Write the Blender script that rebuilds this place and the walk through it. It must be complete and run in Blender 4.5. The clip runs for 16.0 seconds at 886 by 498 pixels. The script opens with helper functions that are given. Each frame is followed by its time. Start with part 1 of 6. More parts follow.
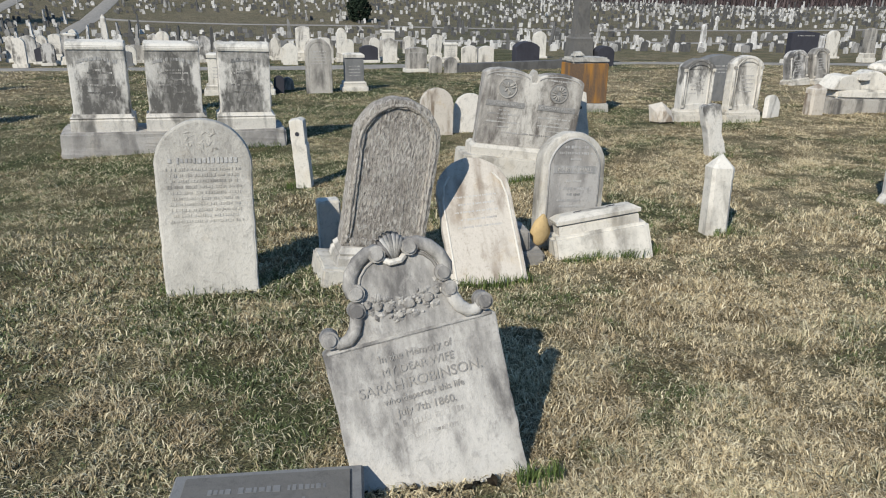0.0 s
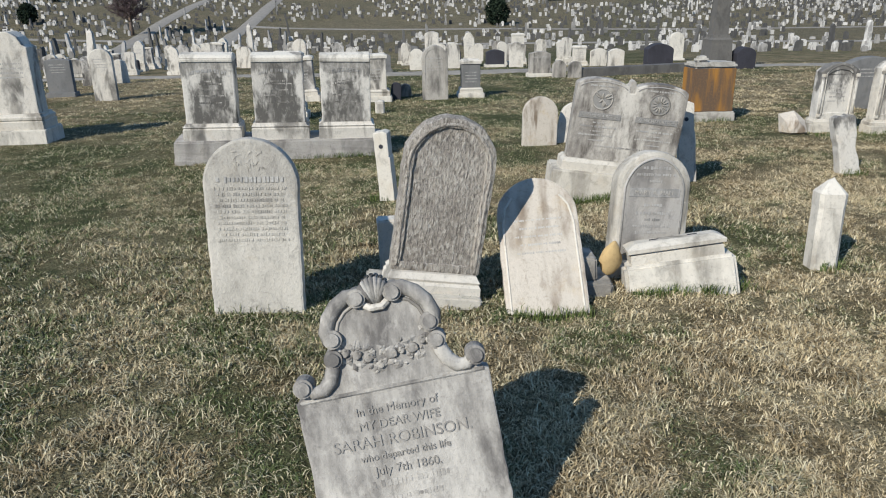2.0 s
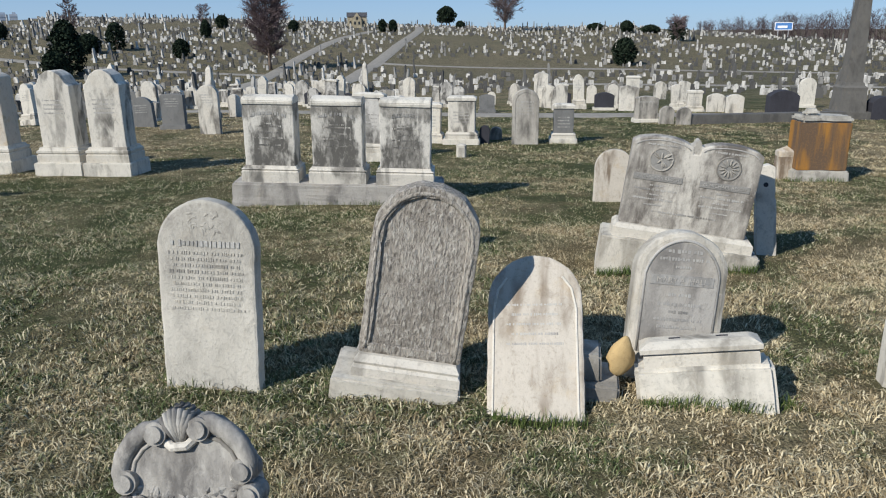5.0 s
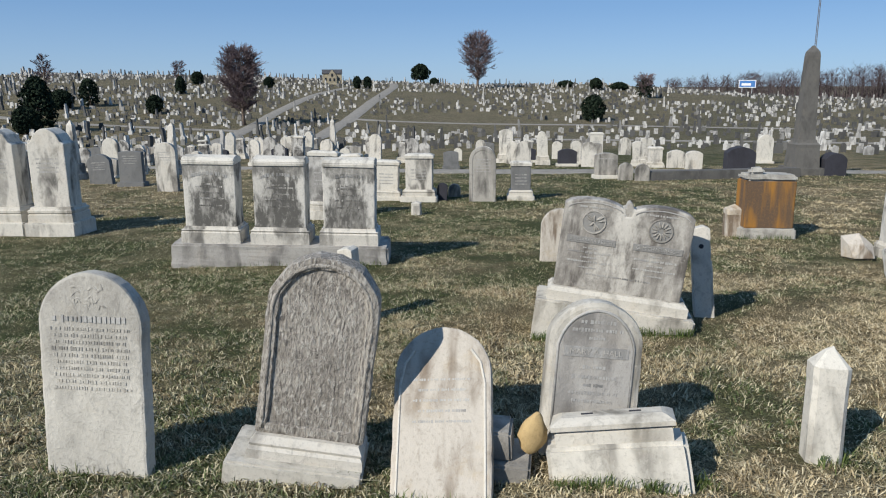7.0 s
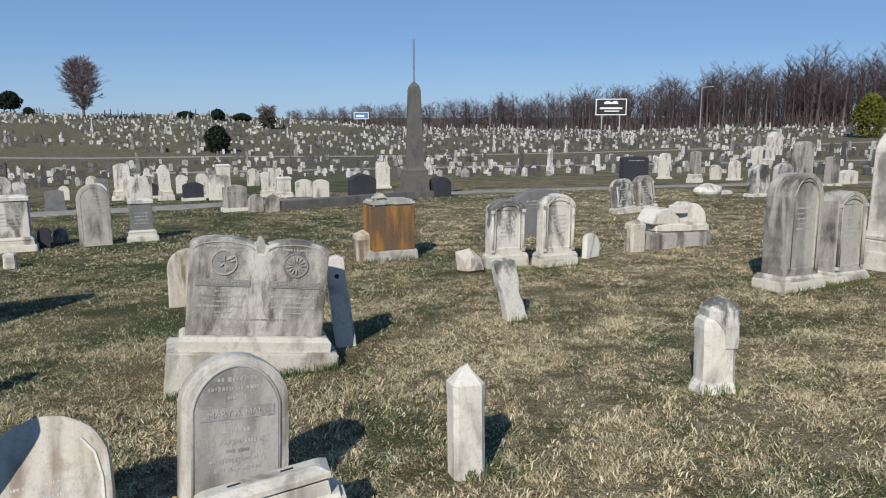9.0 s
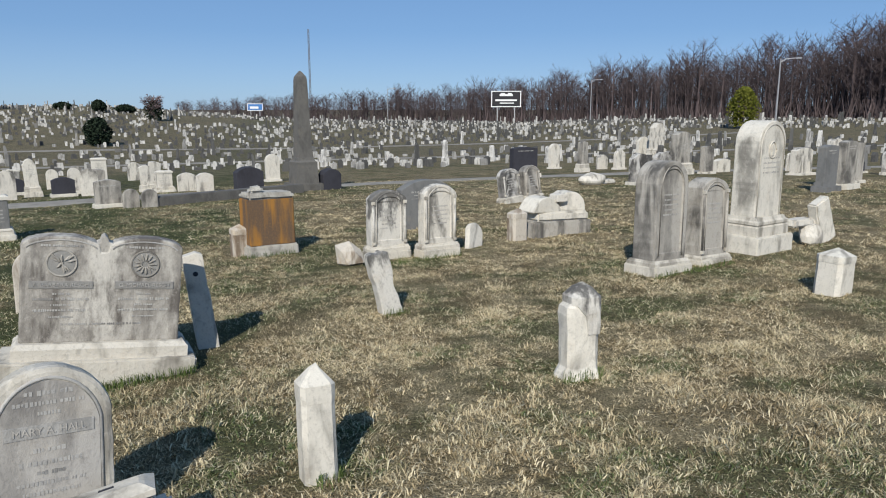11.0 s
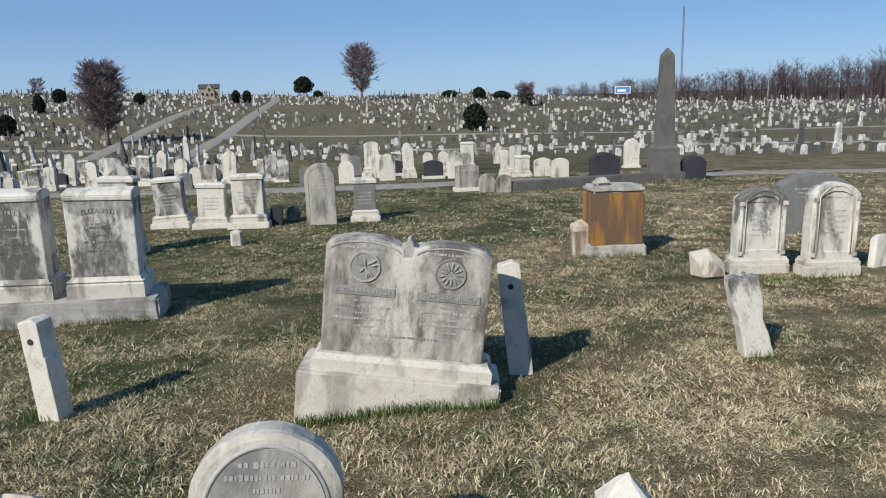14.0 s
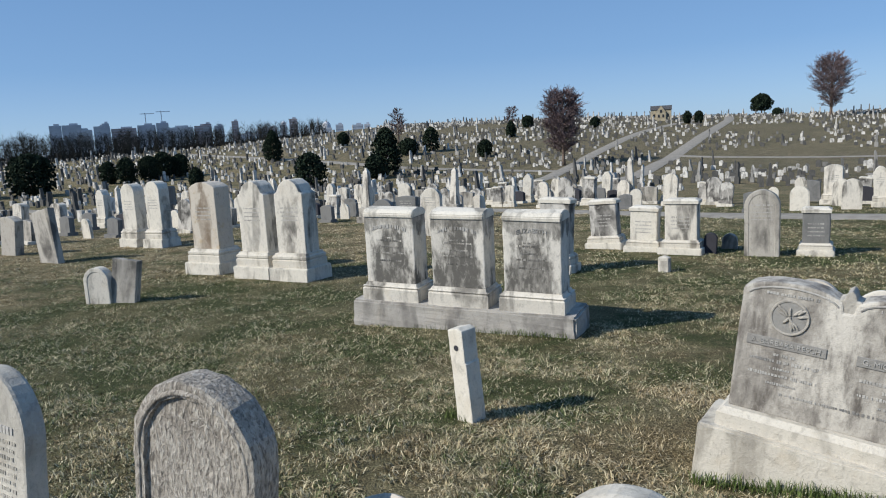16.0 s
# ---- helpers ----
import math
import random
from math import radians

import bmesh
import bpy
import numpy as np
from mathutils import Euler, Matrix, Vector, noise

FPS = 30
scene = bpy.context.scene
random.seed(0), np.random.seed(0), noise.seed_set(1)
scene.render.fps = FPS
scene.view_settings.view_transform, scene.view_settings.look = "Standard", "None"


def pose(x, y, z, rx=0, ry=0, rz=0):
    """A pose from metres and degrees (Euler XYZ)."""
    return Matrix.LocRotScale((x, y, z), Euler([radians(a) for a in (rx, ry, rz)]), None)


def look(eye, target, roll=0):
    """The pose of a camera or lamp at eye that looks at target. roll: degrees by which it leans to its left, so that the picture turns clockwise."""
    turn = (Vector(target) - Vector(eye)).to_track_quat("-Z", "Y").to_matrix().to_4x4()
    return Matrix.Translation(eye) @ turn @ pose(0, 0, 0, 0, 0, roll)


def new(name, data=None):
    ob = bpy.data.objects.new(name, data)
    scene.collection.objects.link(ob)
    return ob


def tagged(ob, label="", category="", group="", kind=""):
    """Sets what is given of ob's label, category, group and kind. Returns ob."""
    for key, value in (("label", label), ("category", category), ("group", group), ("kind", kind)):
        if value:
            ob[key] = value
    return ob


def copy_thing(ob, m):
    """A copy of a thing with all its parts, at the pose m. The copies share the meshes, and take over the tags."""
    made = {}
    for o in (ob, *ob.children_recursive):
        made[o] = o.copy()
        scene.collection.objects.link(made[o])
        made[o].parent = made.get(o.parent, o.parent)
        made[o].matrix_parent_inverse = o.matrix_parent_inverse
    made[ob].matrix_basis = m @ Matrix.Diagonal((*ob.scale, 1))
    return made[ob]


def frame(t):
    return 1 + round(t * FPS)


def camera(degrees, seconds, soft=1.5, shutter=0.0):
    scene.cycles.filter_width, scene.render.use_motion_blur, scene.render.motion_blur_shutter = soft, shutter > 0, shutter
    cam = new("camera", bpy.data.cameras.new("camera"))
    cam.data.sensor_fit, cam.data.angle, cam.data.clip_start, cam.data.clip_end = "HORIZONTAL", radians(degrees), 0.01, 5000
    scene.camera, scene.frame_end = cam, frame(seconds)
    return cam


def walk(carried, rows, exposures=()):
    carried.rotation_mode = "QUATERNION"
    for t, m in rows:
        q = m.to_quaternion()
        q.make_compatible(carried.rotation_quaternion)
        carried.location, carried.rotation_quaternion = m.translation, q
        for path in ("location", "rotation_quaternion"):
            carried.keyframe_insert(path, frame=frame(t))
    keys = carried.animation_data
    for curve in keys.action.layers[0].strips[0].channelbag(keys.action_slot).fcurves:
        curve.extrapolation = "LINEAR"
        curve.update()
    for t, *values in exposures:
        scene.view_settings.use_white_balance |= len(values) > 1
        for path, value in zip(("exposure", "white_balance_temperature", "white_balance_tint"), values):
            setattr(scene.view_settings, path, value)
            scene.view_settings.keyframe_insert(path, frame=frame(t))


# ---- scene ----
cam = camera(63.1, 16.0, 1.1)
PATH = [
    (0, (-0.297, 0.175, 1.521), (-0.518, 2.043, 0.841), 0.8),
    (0.5, (-0.277, 0.221, 1.526), (-0.582, 2.075, 0.839), 0.1),
    (1, (-0.167, 0.284, 1.523), (-0.582, 2.115, 0.834), -0.0),
    (1.5, (0.008, 0.43, 1.521), (-0.508, 2.239, 0.84), -0.3),
    (2, (0.098, 0.534, 1.569), (-0.484, 2.325, 0.894), -0.9),
    (2.5, (0.122, 0.679, 1.574), (-0.493, 2.464, 0.915), -1.1),
    (3, (0.116, 0.773, 1.591), (-0.521, 2.554, 0.939), -1.3),
    (3.5, (0.2, 0.886, 1.576), (-0.477, 2.658, 0.943), -0.8),
    (4, (0.358, 1.042, 1.592), (-0.394, 2.79, 0.976), -0.3),
    (4.2, (0.42, 1.103, 1.603), (-0.369, 2.835, 0.988), -0.2),
    (6.3, (0.665, 1.600, 1.637), (-0.289, 3.292, 1.154), -0.6),
    (6.5, (0.699, 1.622, 1.647), (-0.233, 3.328, 1.178), -0.4),
    (7, (0.803, 1.623, 1.668), (-0.049, 3.379, 1.23), -0.3),
    (7.5, (0.837, 1.658, 1.674), (0.161, 3.493, 1.257), 0.2),
    (8, (0.793, 1.794, 1.676), (0.383, 3.712, 1.283), 0.2),
    (8.5, (0.756, 1.884, 1.663), (0.608, 3.844, 1.292), 0.2),
    (9, (0.765, 1.943, 1.662), (0.864, 3.908, 1.302), -0.1),
    (9.5, (0.79, 1.93, 1.665), (1.09, 3.875, 1.308), -0.4),
    (9.7, (0.800, 1.935, 1.668), (1.178, 3.867, 1.315), -0.4),
    (11.8, (1.161, 2.378, 1.615), (1.496, 4.308, 1.211), 1.0),
    (12, (1.166, 2.495, 1.62), (1.434, 4.434, 1.211), 1.1),
    (12.5, (1.165, 2.689, 1.600), (1.257, 4.643, 1.183), 0.9),
    (13, (1.221, 2.904, 1.588), (1.109, 4.854, 1.158), 0.5),
    (13.5, (1.228, 3.113, 1.592), (0.884, 5.036, 1.164), -0.4),
    (14, (1.144, 3.241, 1.611), (0.553, 5.107, 1.198), -1.6),
    (14.5, (1.095, 3.346, 1.607), (0.183, 5.088, 1.242), -2.3),
    (15, (1.148, 3.402, 1.625), (-0.053, 4.966, 1.29), -2.6),
    (15.5, (1.189, 3.423, 1.65), (-0.226, 4.799, 1.325), -1.8),
    (16, (1.172, 3.495, 1.645), (-0.384, 4.713, 1.336), -3.1),
]
walk(cam, [(t, look(eye, target, roll)) for t, eye, target, roll in PATH], [(0.0, 0.09), (4.0, 0.07), (7.0, 0.03), (9.0, -0.03), (12.5, 0.02), (14.5, 0.08), (16.0, 0.12)])

# ---------------------------------------------------------------- light
SUN_ELEV, SUN_AZ = 36.0, 249.0          # degrees; the azimuth counts from +x towards +y
world = bpy.data.worlds.new("sky")
scene.world = world
world.use_nodes = True
sky = world.node_tree.nodes.new("ShaderNodeTexSky")
sky.sky_type = "NISHITA"
sky.sun_disc = False
sky.sun_elevation = radians(SUN_ELEV)
sky.sun_rotation = radians(90 - SUN_AZ)
sky.air_density, sky.dust_density, sky.ozone_density = 0.65, 0.35, 4.5
tint = world.node_tree.nodes.new("ShaderNodeMix")
tint.data_type, tint.blend_type = "RGBA", "MULTIPLY"
tint.inputs[0].default_value, tint.inputs[7].default_value = 1.0, (0.80, 0.98, 1.18, 1.0)
world.node_tree.links.new(sky.outputs[0], tint.inputs[6])
haze = world.node_tree.nodes.new("ShaderNodeMix")
haze.data_type = "RGBA"
haze.inputs[0].default_value = 0.60
height = world.node_tree.nodes.new("ShaderNodeSeparateXYZ")
world.node_tree.links.new(world.node_tree.nodes.new("ShaderNodeTexCoord").outputs["Generated"], height.inputs[0])
veil = world.node_tree.nodes.new("ShaderNodeValToRGB")
veil.color_ramp.elements[0].position, veil.color_ramp.elements[0].color = 0.0, (5.8, 8.0, 10.6, 1.0)
veil.color_ramp.elements[1].position, veil.color_ramp.elements[1].color = 0.30, (2.2, 4.6, 8.5, 1.0)
middle = veil.color_ramp.elements.new(0.10)
middle.color = (3.4, 5.9, 9.4, 1.0)
world.node_tree.links.new(height.outputs[2], veil.inputs[0])
world.node_tree.links.new(veil.outputs[0], haze.inputs[7])
world.node_tree.links.new(tint.outputs[2], haze.inputs[6])
world.node_tree.links.new(haze.outputs[2], world.node_tree.nodes["Background"].inputs[0])
world.node_tree.nodes["Background"].inputs[1].default_value = 0.076
sun = new("sun", bpy.data.lights.new("sun", "SUN"))
sun.data.energy, sun.data.angle, sun.data.color = 5.0, radians(0.5), (1.0, 0.96, 0.88)
toward = Vector((math.cos(radians(SUN_AZ)) * math.cos(radians(SUN_ELEV)),
                 math.sin(radians(SUN_AZ)) * math.cos(radians(SUN_ELEV)), math.sin(radians(SUN_ELEV))))
sun.matrix_basis = look(toward * 50, (0, 0, 0))


# ---------------------------------------------------------------- materials
class Nodes:
    """Short hand for building a node tree."""
    def __init__(self, name):
        self.m = bpy.data.materials.new(name)
        self.m.use_nodes = True
        self.t = self.m.node_tree
        self.bsdf = self.t.nodes["Principled BSDF"]

    def add(self, kind, **inputs):
        n = self.t.nodes.new("ShaderNode" + kind)
        for k, v in inputs.items():
            self.put(n.inputs[k.replace("_", " ")], v)
        return n

    def put(self, socket, v):
        if isinstance(v, bpy.types.NodeSocket):
            self.t.links.new(v, socket)
        else:
            socket.default_value = v

    def noise(self, vector, scale, detail=4.0, rough=0.55, distort=0.0):
        n = self.add("TexNoise", Vector=vector, Scale=scale, Detail=detail, Roughness=rough, Distortion=distort)
        return n.outputs["Fac"]

    def ramp(self, fac, lo, hi):
        n = self.add("MapRange", Value=fac)
        n.interpolation_type = "SMOOTHSTEP"
        n.inputs["From Min"].default_value, n.inputs["From Max"].default_value = lo, hi
        return n.outputs[0]

    def math(self, op, a, b):
        n = self.t.nodes.new("ShaderNodeMath")
        n.operation = op
        self.put(n.inputs[0], a)
        self.put(n.inputs[1], b)
        return n.outputs[0]

    def mix(self, fac, a, b):
        n = self.t.nodes.new("ShaderNodeMix")
        n.data_type = "RGBA"
        self.put(n.inputs[0], fac)
        for s, v in ((n.inputs[6], a), (n.inputs[7], b)):
            self.put(s, v if isinstance(v, bpy.types.NodeSocket) else (*v, 1.0))
        return n.outputs[2]

    def scaled(self, vector, s):
        n = self.t.nodes.new("ShaderNodeMapping")
        n.inputs["Scale"].default_value = s
        self.t.links.new(vector, n.inputs["Vector"])
        return n.outputs[0]

    def object_coords(self):
        """Object coordinates, shifted by a different amount for each object."""
        c = self.add("TexCoord").outputs["Object"]
        r = self.add("ObjectInfo").outputs["Random"]
        n = self.t.nodes.new("ShaderNodeVectorMath")
        n.operation = "ADD"
        self.t.links.new(c, n.inputs[0])
        self.t.links.new(self.math("MULTIPLY", r, 40.0), n.inputs[1])
        return n.outputs[0]

    def position(self):
        return self.add("NewGeometry").outputs["Position"]

    def bump(self, height, strength, distance):
        n = self.add("Bump", Height=height, Strength=strength, Distance=distance)
        self.t.links.new(n.outputs[0], self.bsdf.inputs["Normal"])

    def done(self, color, rough=0.8, metal=0.0, spec=0.3):
        self.put(self.bsdf.inputs["Base Color"], color if isinstance(color, bpy.types.NodeSocket) else (*color, 1.0))
        self.put(self.bsdf.inputs["Roughness"], rough)
        self.bsdf.inputs["Metallic"].default_value = metal
        self.bsdf.inputs["Specular IOR Level"].default_value = spec
        return self.m


def stone(name, base, stain, amount, warm=(0.42, 0.33, 0.21), warmth=0.25, relief=0.35, streak=0.35, lo=0.46, hi=0.66, shape=None):
    """Weathered stone: soft vertical soot streaks, warm lichen bloom, pitted grain."""
    n = Nodes(name)
    c = n.object_coords()
    run = n.ramp(n.noise(n.scaled(c, (1, 1, streak * 1.3)), 4.2, 4.0, 0.55, 0.5), lo, hi)
    patch = n.ramp(n.noise(c, 2.6, 3.0), 0.38, 0.62)
    fine = n.noise(c, 60.0, 5.0, 0.65)
    pits = n.noise(c, 190.0, 3.0, 0.7)
    bloom = n.ramp(n.noise(c, 4.3, 6.0, 0.65), 0.52, 0.72)
    soot = n.math("MULTIPLY", n.math("MULTIPLY", run, n.math("ADD", n.math("MULTIPLY", patch, 0.5), 0.5)), amount)
    col = n.mix(n.math("MULTIPLY", bloom, warmth), base, warm)
    if shape is not None:
        raw = n.add("TexCoord").outputs["Object"]
        xyz = n.add("SeparateXYZ", Vector=raw)
        rag = n.math("MULTIPLY", n.math("SUBTRACT", n.noise(n.scaled(c, (1, 1, 0.35)), 9.0, 6.0, 0.65), 0.5), 0.5)
        soot = n.math("MINIMUM", n.math("ADD", n.math("MULTIPLY", soot, 0.55), shape(n, xyz.outputs[0], xyz.outputs[2], rag)), 0.92)
    col = n.mix(soot, col, stain)
    mott = n.noise(n.scaled(c, (1, 1, 0.6)), 17.0, 8.0, 0.72, 0.6)
    col = n.mix(n.math("MULTIPLY", n.ramp(mott, 0.52, 0.66), 0.32), col, stain)
    col = n.mix(n.math("MULTIPLY", n.ramp(mott, 0.48, 0.36), 0.22), col, tuple(min(0.8, v * 1.22) for v in base))
    col = n.mix(n.math("MULTIPLY", n.ramp(fine, 0.52, 0.70), 0.26), col, stain)
    col = n.mix(n.math("MULTIPLY", n.ramp(pits, 0.60, 0.74), 0.35), col, tuple(v * 0.45 for v in stain))
    n.bump(n.math("ADD", n.math("ADD", n.math("MULTIPLY", fine, 0.7), n.math("MULTIPLY", pits, 0.3)), mott), relief, 0.014)
    return n.done(col, 0.82)


MARBLE = stone("white_marble", (0.582, 0.546, 0.480), (0.095, 0.089, 0.080), 0.9, streak=0.22, lo=0.48, hi=0.62)
MARBLE_CLEAN = stone("pale_marble", (0.600, 0.565, 0.494), (0.146, 0.136, 0.117), 0.8, relief=0.3, streak=0.25, lo=0.5, hi=0.66)
MARBLE_USED = stone("grimy_marble", (0.545, 0.510, 0.443), (0.150, 0.136, 0.112), 0.85, warmth=0.3, relief=0.4, streak=0.2, lo=0.47, hi=0.66)
MARBLE_WARM = stone("warm_marble", (0.49, 0.445, 0.38), (0.158, 0.116, 0.079), 0.95, warm=(0.415, 0.282, 0.124), warmth=0.45, streak=0.2, lo=0.49, hi=0.62)
MARBLE_GREY = stone("sooty_marble", (0.385, 0.360, 0.318), (0.078, 0.073, 0.066), 0.95, warmth=0.15, streak=0.16, lo=0.40, hi=0.60)
MARBLE_DARK = stone("blackened_marble", (0.498, 0.477, 0.440), (0.050, 0.047, 0.044), 0.97, warmth=0.1, streak=0.35, lo=0.40, hi=0.54)
GRANITE_GREY = stone("grey_granite", (0.166, 0.166, 0.162), (0.079, 0.079, 0.079), 0.5, warmth=0.08, relief=0.15)
GRANITE_DARK = stone("dark_granite", (0.037, 0.037, 0.046), (0.017, 0.017, 0.021), 0.5, warmth=0.0, relief=0.08)
LIMESTONE = stone("limestone_base", (0.415, 0.394, 0.349), (0.133, 0.120, 0.104), 0.8, relief=0.5)
GRANITE_BROWN = stone("brown_grey_granite", (0.124, 0.118, 0.108), (0.058, 0.056, 0.051), 0.6, warmth=0.1, relief=0.2)
TAN = stone("tan_stone", (0.465, 0.332, 0.158), (0.207, 0.141, 0.066), 0.4, relief=0.4)
# Letters toned darker than their stone; shade of the carving is in the colour.
CUT = stone("cut_letters", (0.257, 0.249, 0.232), (0.100, 0.095, 0.091), 0.6, warmth=0.0)
CUT_SOFT = stone("worn_letters", (0.382, 0.369, 0.344), (0.141, 0.137, 0.129), 0.8, warmth=0.0, streak=0.22)


def die_stain(n, x, z, rag):
    """Soot widening down the die from its middle, with a torn band under the cap."""
    ax = n.math("ABSOLUTE", x, 0.0)
    low = n.math("SUBTRACT", n.math("SUBTRACT", 0.50, n.math("MULTIPLY", z, 0.38)), n.math("SUBTRACT", ax, n.math("MULTIPLY", rag, 1.5)))
    lower = n.ramp(low, -0.05, 0.13)
    band = n.ramp(n.math("ADD", n.math("SUBTRACT", z, 0.93), n.math("MULTIPLY", rag, 1.4)), 0.0, 0.10)
    both = n.math("MAXIMUM", lower, n.math("MULTIPLY", band, 0.8))
    return n.math("MULTIPLY", both, n.math("ADD", 0.74, n.math("MULTIPLY", rag, 4.5)))


def top_stain(n, x, z, rag):
    """Grey weathering over the upper part of a tablet."""
    return n.math("MULTIPLY", n.ramp(n.math("ADD", z, n.math("MULTIPLY", rag, 0.9)), 0.34, 0.68), n.math("ADD", 0.36, n.math("MULTIPLY", rag, 1.6)))


def side_stain(n, x, z, rag):
    """Grey weathering either side of a clean run-off streak."""
    ax = n.math("ABSOLUTE", n.math("SUBTRACT", x, 0.03), 0.0)
    return n.math("MULTIPLY", n.ramp(n.math("ADD", ax, n.math("MULTIPLY", rag, 1.3)), 0.01, 0.17), n.math("ADD", 0.50, n.math("MULTIPLY", rag, 4.2)))


def crown_stain(n, x, z, rag):
    """Black growth on the head of a small stone."""
    return n.math("MULTIPLY", n.ramp(n.math("ADD", z, n.math("MULTIPLY", rag, 3.2)), 0.48, 0.74), 0.85)


def scroll_stain(n, x, z, rag):
    """Grey rain streaks down the whole face, fading at the foot."""
    return n.math("MULTIPLY", n.math("MAXIMUM", n.math("ADD", 0.38, n.math("MULTIPLY", rag, 5.5)), 0.0), n.ramp(n.math("ADD", z, n.math("MULTIPLY", rag, 1.5)), 0.02, 0.24))


TOPPED = stone("grey_topped_marble", (0.540, 0.510, 0.448), (0.146, 0.136, 0.121), 0.65, streak=0.25, lo=0.5, hi=0.66, relief=0.45, shape=top_stain)
DIE = stone("soot_marked_marble", (0.609, 0.578, 0.519), (0.073, 0.069, 0.062), 0.6, warmth=0.08, streak=0.2, lo=0.5, hi=0.64, shape=die_stain)
SIDED = stone("streaked_grey_marble", (0.556, 0.525, 0.467), (0.092, 0.080, 0.070), 0.9, warmth=0.1, streak=0.18, lo=0.46, hi=0.62, shape=side_stain)
CROWNED = stone("black_crowned_marble", (0.565, 0.538, 0.484), (0.073, 0.070, 0.066), 0.6, streak=0.3, lo=0.52, hi=0.66, shape=crown_stain)
FIELD = stone("inscription_field", (0.382, 0.361, 0.328), (0.133, 0.124, 0.115), 0.85, warmth=0.15, streak=0.25)
SCROLLED = stone("grey_streaked_marble", (0.498, 0.473, 0.427), (0.108, 0.101, 0.095), 0.95, warmth=0.12, streak=0.14, lo=0.45, hi=0.57, shape=scroll_stain)
# Relief shadow is put into these letter tones, below the slab's own colour.
WORN_TEXT = stone("soft_letters", (0.30, 0.285, 0.26), (0.17, 0.16, 0.15), 0.4, warmth=0.0)
FAINT = stone("faint_letters", (0.432, 0.419, 0.390), (0.166, 0.158, 0.149), 0.7, warmth=0.0, streak=0.22)


def crust():
    """Marble grown over with a ropy grey crust."""
    n = Nodes("crusted_marble")
    c = n.object_coords()
    wob = n.add("TexNoise", Vector=c, Scale=9.0, Detail=3.0).outputs["Color"]
    v = n.t.nodes.new("ShaderNodeVectorMath")
    v.operation = "MULTIPLY_ADD"
    n.t.links.new(wob, v.inputs[0])
    v.inputs[1].default_value = (0.16, 0.16, 0.16)
    n.t.links.new(n.scaled(c, (1, 1, 0.55)), v.inputs[2])
    vor = n.add("TexVoronoi", Vector=v.outputs[0], Scale=15.0)
    vor.feature = "DISTANCE_TO_EDGE"
    rope = n.ramp(vor.outputs["Distance"], 0.0, 0.10)
    grain = n.noise(n.scaled(c, (1, 1, 0.4)), 55.0, 5.0, 0.7)
    big = n.ramp(n.noise(c, 3.5, 3.0), 0.35, 0.65)
    col = n.mix(big, (0.281, 0.253, 0.217), (0.426, 0.390, 0.339))
    col = n.mix(n.ramp(grain, 0.48, 0.62), col, (0.507, 0.472, 0.418))
    col = n.mix(n.math("MULTIPLY", n.ramp(n.noise(n.scaled(c, (1, 1, 0.3)), 95.0, 4.0, 0.7), 0.48, 0.62), 0.75), col, (0.109, 0.096, 0.083))
    col = n.mix(n.math("MULTIPLY", n.math("SUBTRACT", 1.0, rope), 0.18), col, (0.525, 0.481, 0.418))
    h = n.math("ADD", n.math("MULTIPLY", n.math("SUBTRACT", 1.0, rope), 0.10), n.math("MULTIPLY", grain, 1.2))
    n.bump(h, 0.9, 0.02)
    return n.done(col, 0.9)


def rusty():
    """Sandstone block with orange run-off over a grey heart."""
    n = Nodes("orange_stained_stone")
    c = n.object_coords()
    run = n.ramp(n.noise(n.scaled(c, (1, 1, 0.12)), 5.5, 5.0, 0.6, 0.3), 0.42, 0.60)
    fine = n.noise(c, 45.0, 5.0, 0.65)
    col = n.mix(run, (0.324, 0.153, 0.032), (0.117, 0.077, 0.050))
    col = n.mix(n.math("MULTIPLY", n.ramp(fine, 0.45, 0.7), 0.5), col, (0.234, 0.135, 0.054))
    n.bump(fine, 0.4, 0.012)
    return n.done(col, 0.85)


CRUST, RUSTY = crust(), rusty()


def grass_colour(n, p, rnd=None):
    """Winter turf: straw, with brown thatch and green patches, by place."""
    patch = n.ramp(n.noise(p, 0.95, 5.0, 0.66), 0.44, 0.62)
    thatch = n.ramp(n.noise(p, 2.7, 4.0, 0.6), 0.42, 0.60)
    broad = n.ramp(n.noise(p, 0.12, 3.0), 0.42, 0.62)
    tuft = n.noise(p, 17.0, 4.0, 0.7)
    straw = n.mix(thatch, (0.520, 0.428, 0.262), (0.330, 0.258, 0.150))
    green = n.mix(tuft, (0.050, 0.076, 0.026), (0.135, 0.165, 0.066))
    g = n.math("MINIMUM", n.math("ADD", n.math("MULTIPLY", patch, 0.62), n.math("MULTIPLY", broad, 0.26)), 1.0)
    west = n.ramp(n.math("ADD", n.add("SeparateXYZ", Vector=p).outputs[0], n.math("MULTIPLY", thatch, 1.5)), 1.8, -2.5)
    west = n.math("MULTIPLY", west, n.ramp(n.add("SeparateXYZ", Vector=p).outputs[0], -13.0, -6.0))
    g = n.math("MINIMUM", n.math("ADD", g, n.math("MULTIPLY", west, 0.48)), 1.0)
    if rnd is not None:
        small = n.math("MULTIPLY", n.math("SUBTRACT", n.noise(p, 9.0, 4.0, 0.66), 0.5), 2.0)
        g = n.ramp(n.math("ADD", n.math("ADD", g, small), n.math("MULTIPLY", n.math("SUBTRACT", rnd, 0.5), 0.75)), 0.28, 0.72)
    return n.mix(g, straw, green), tuft


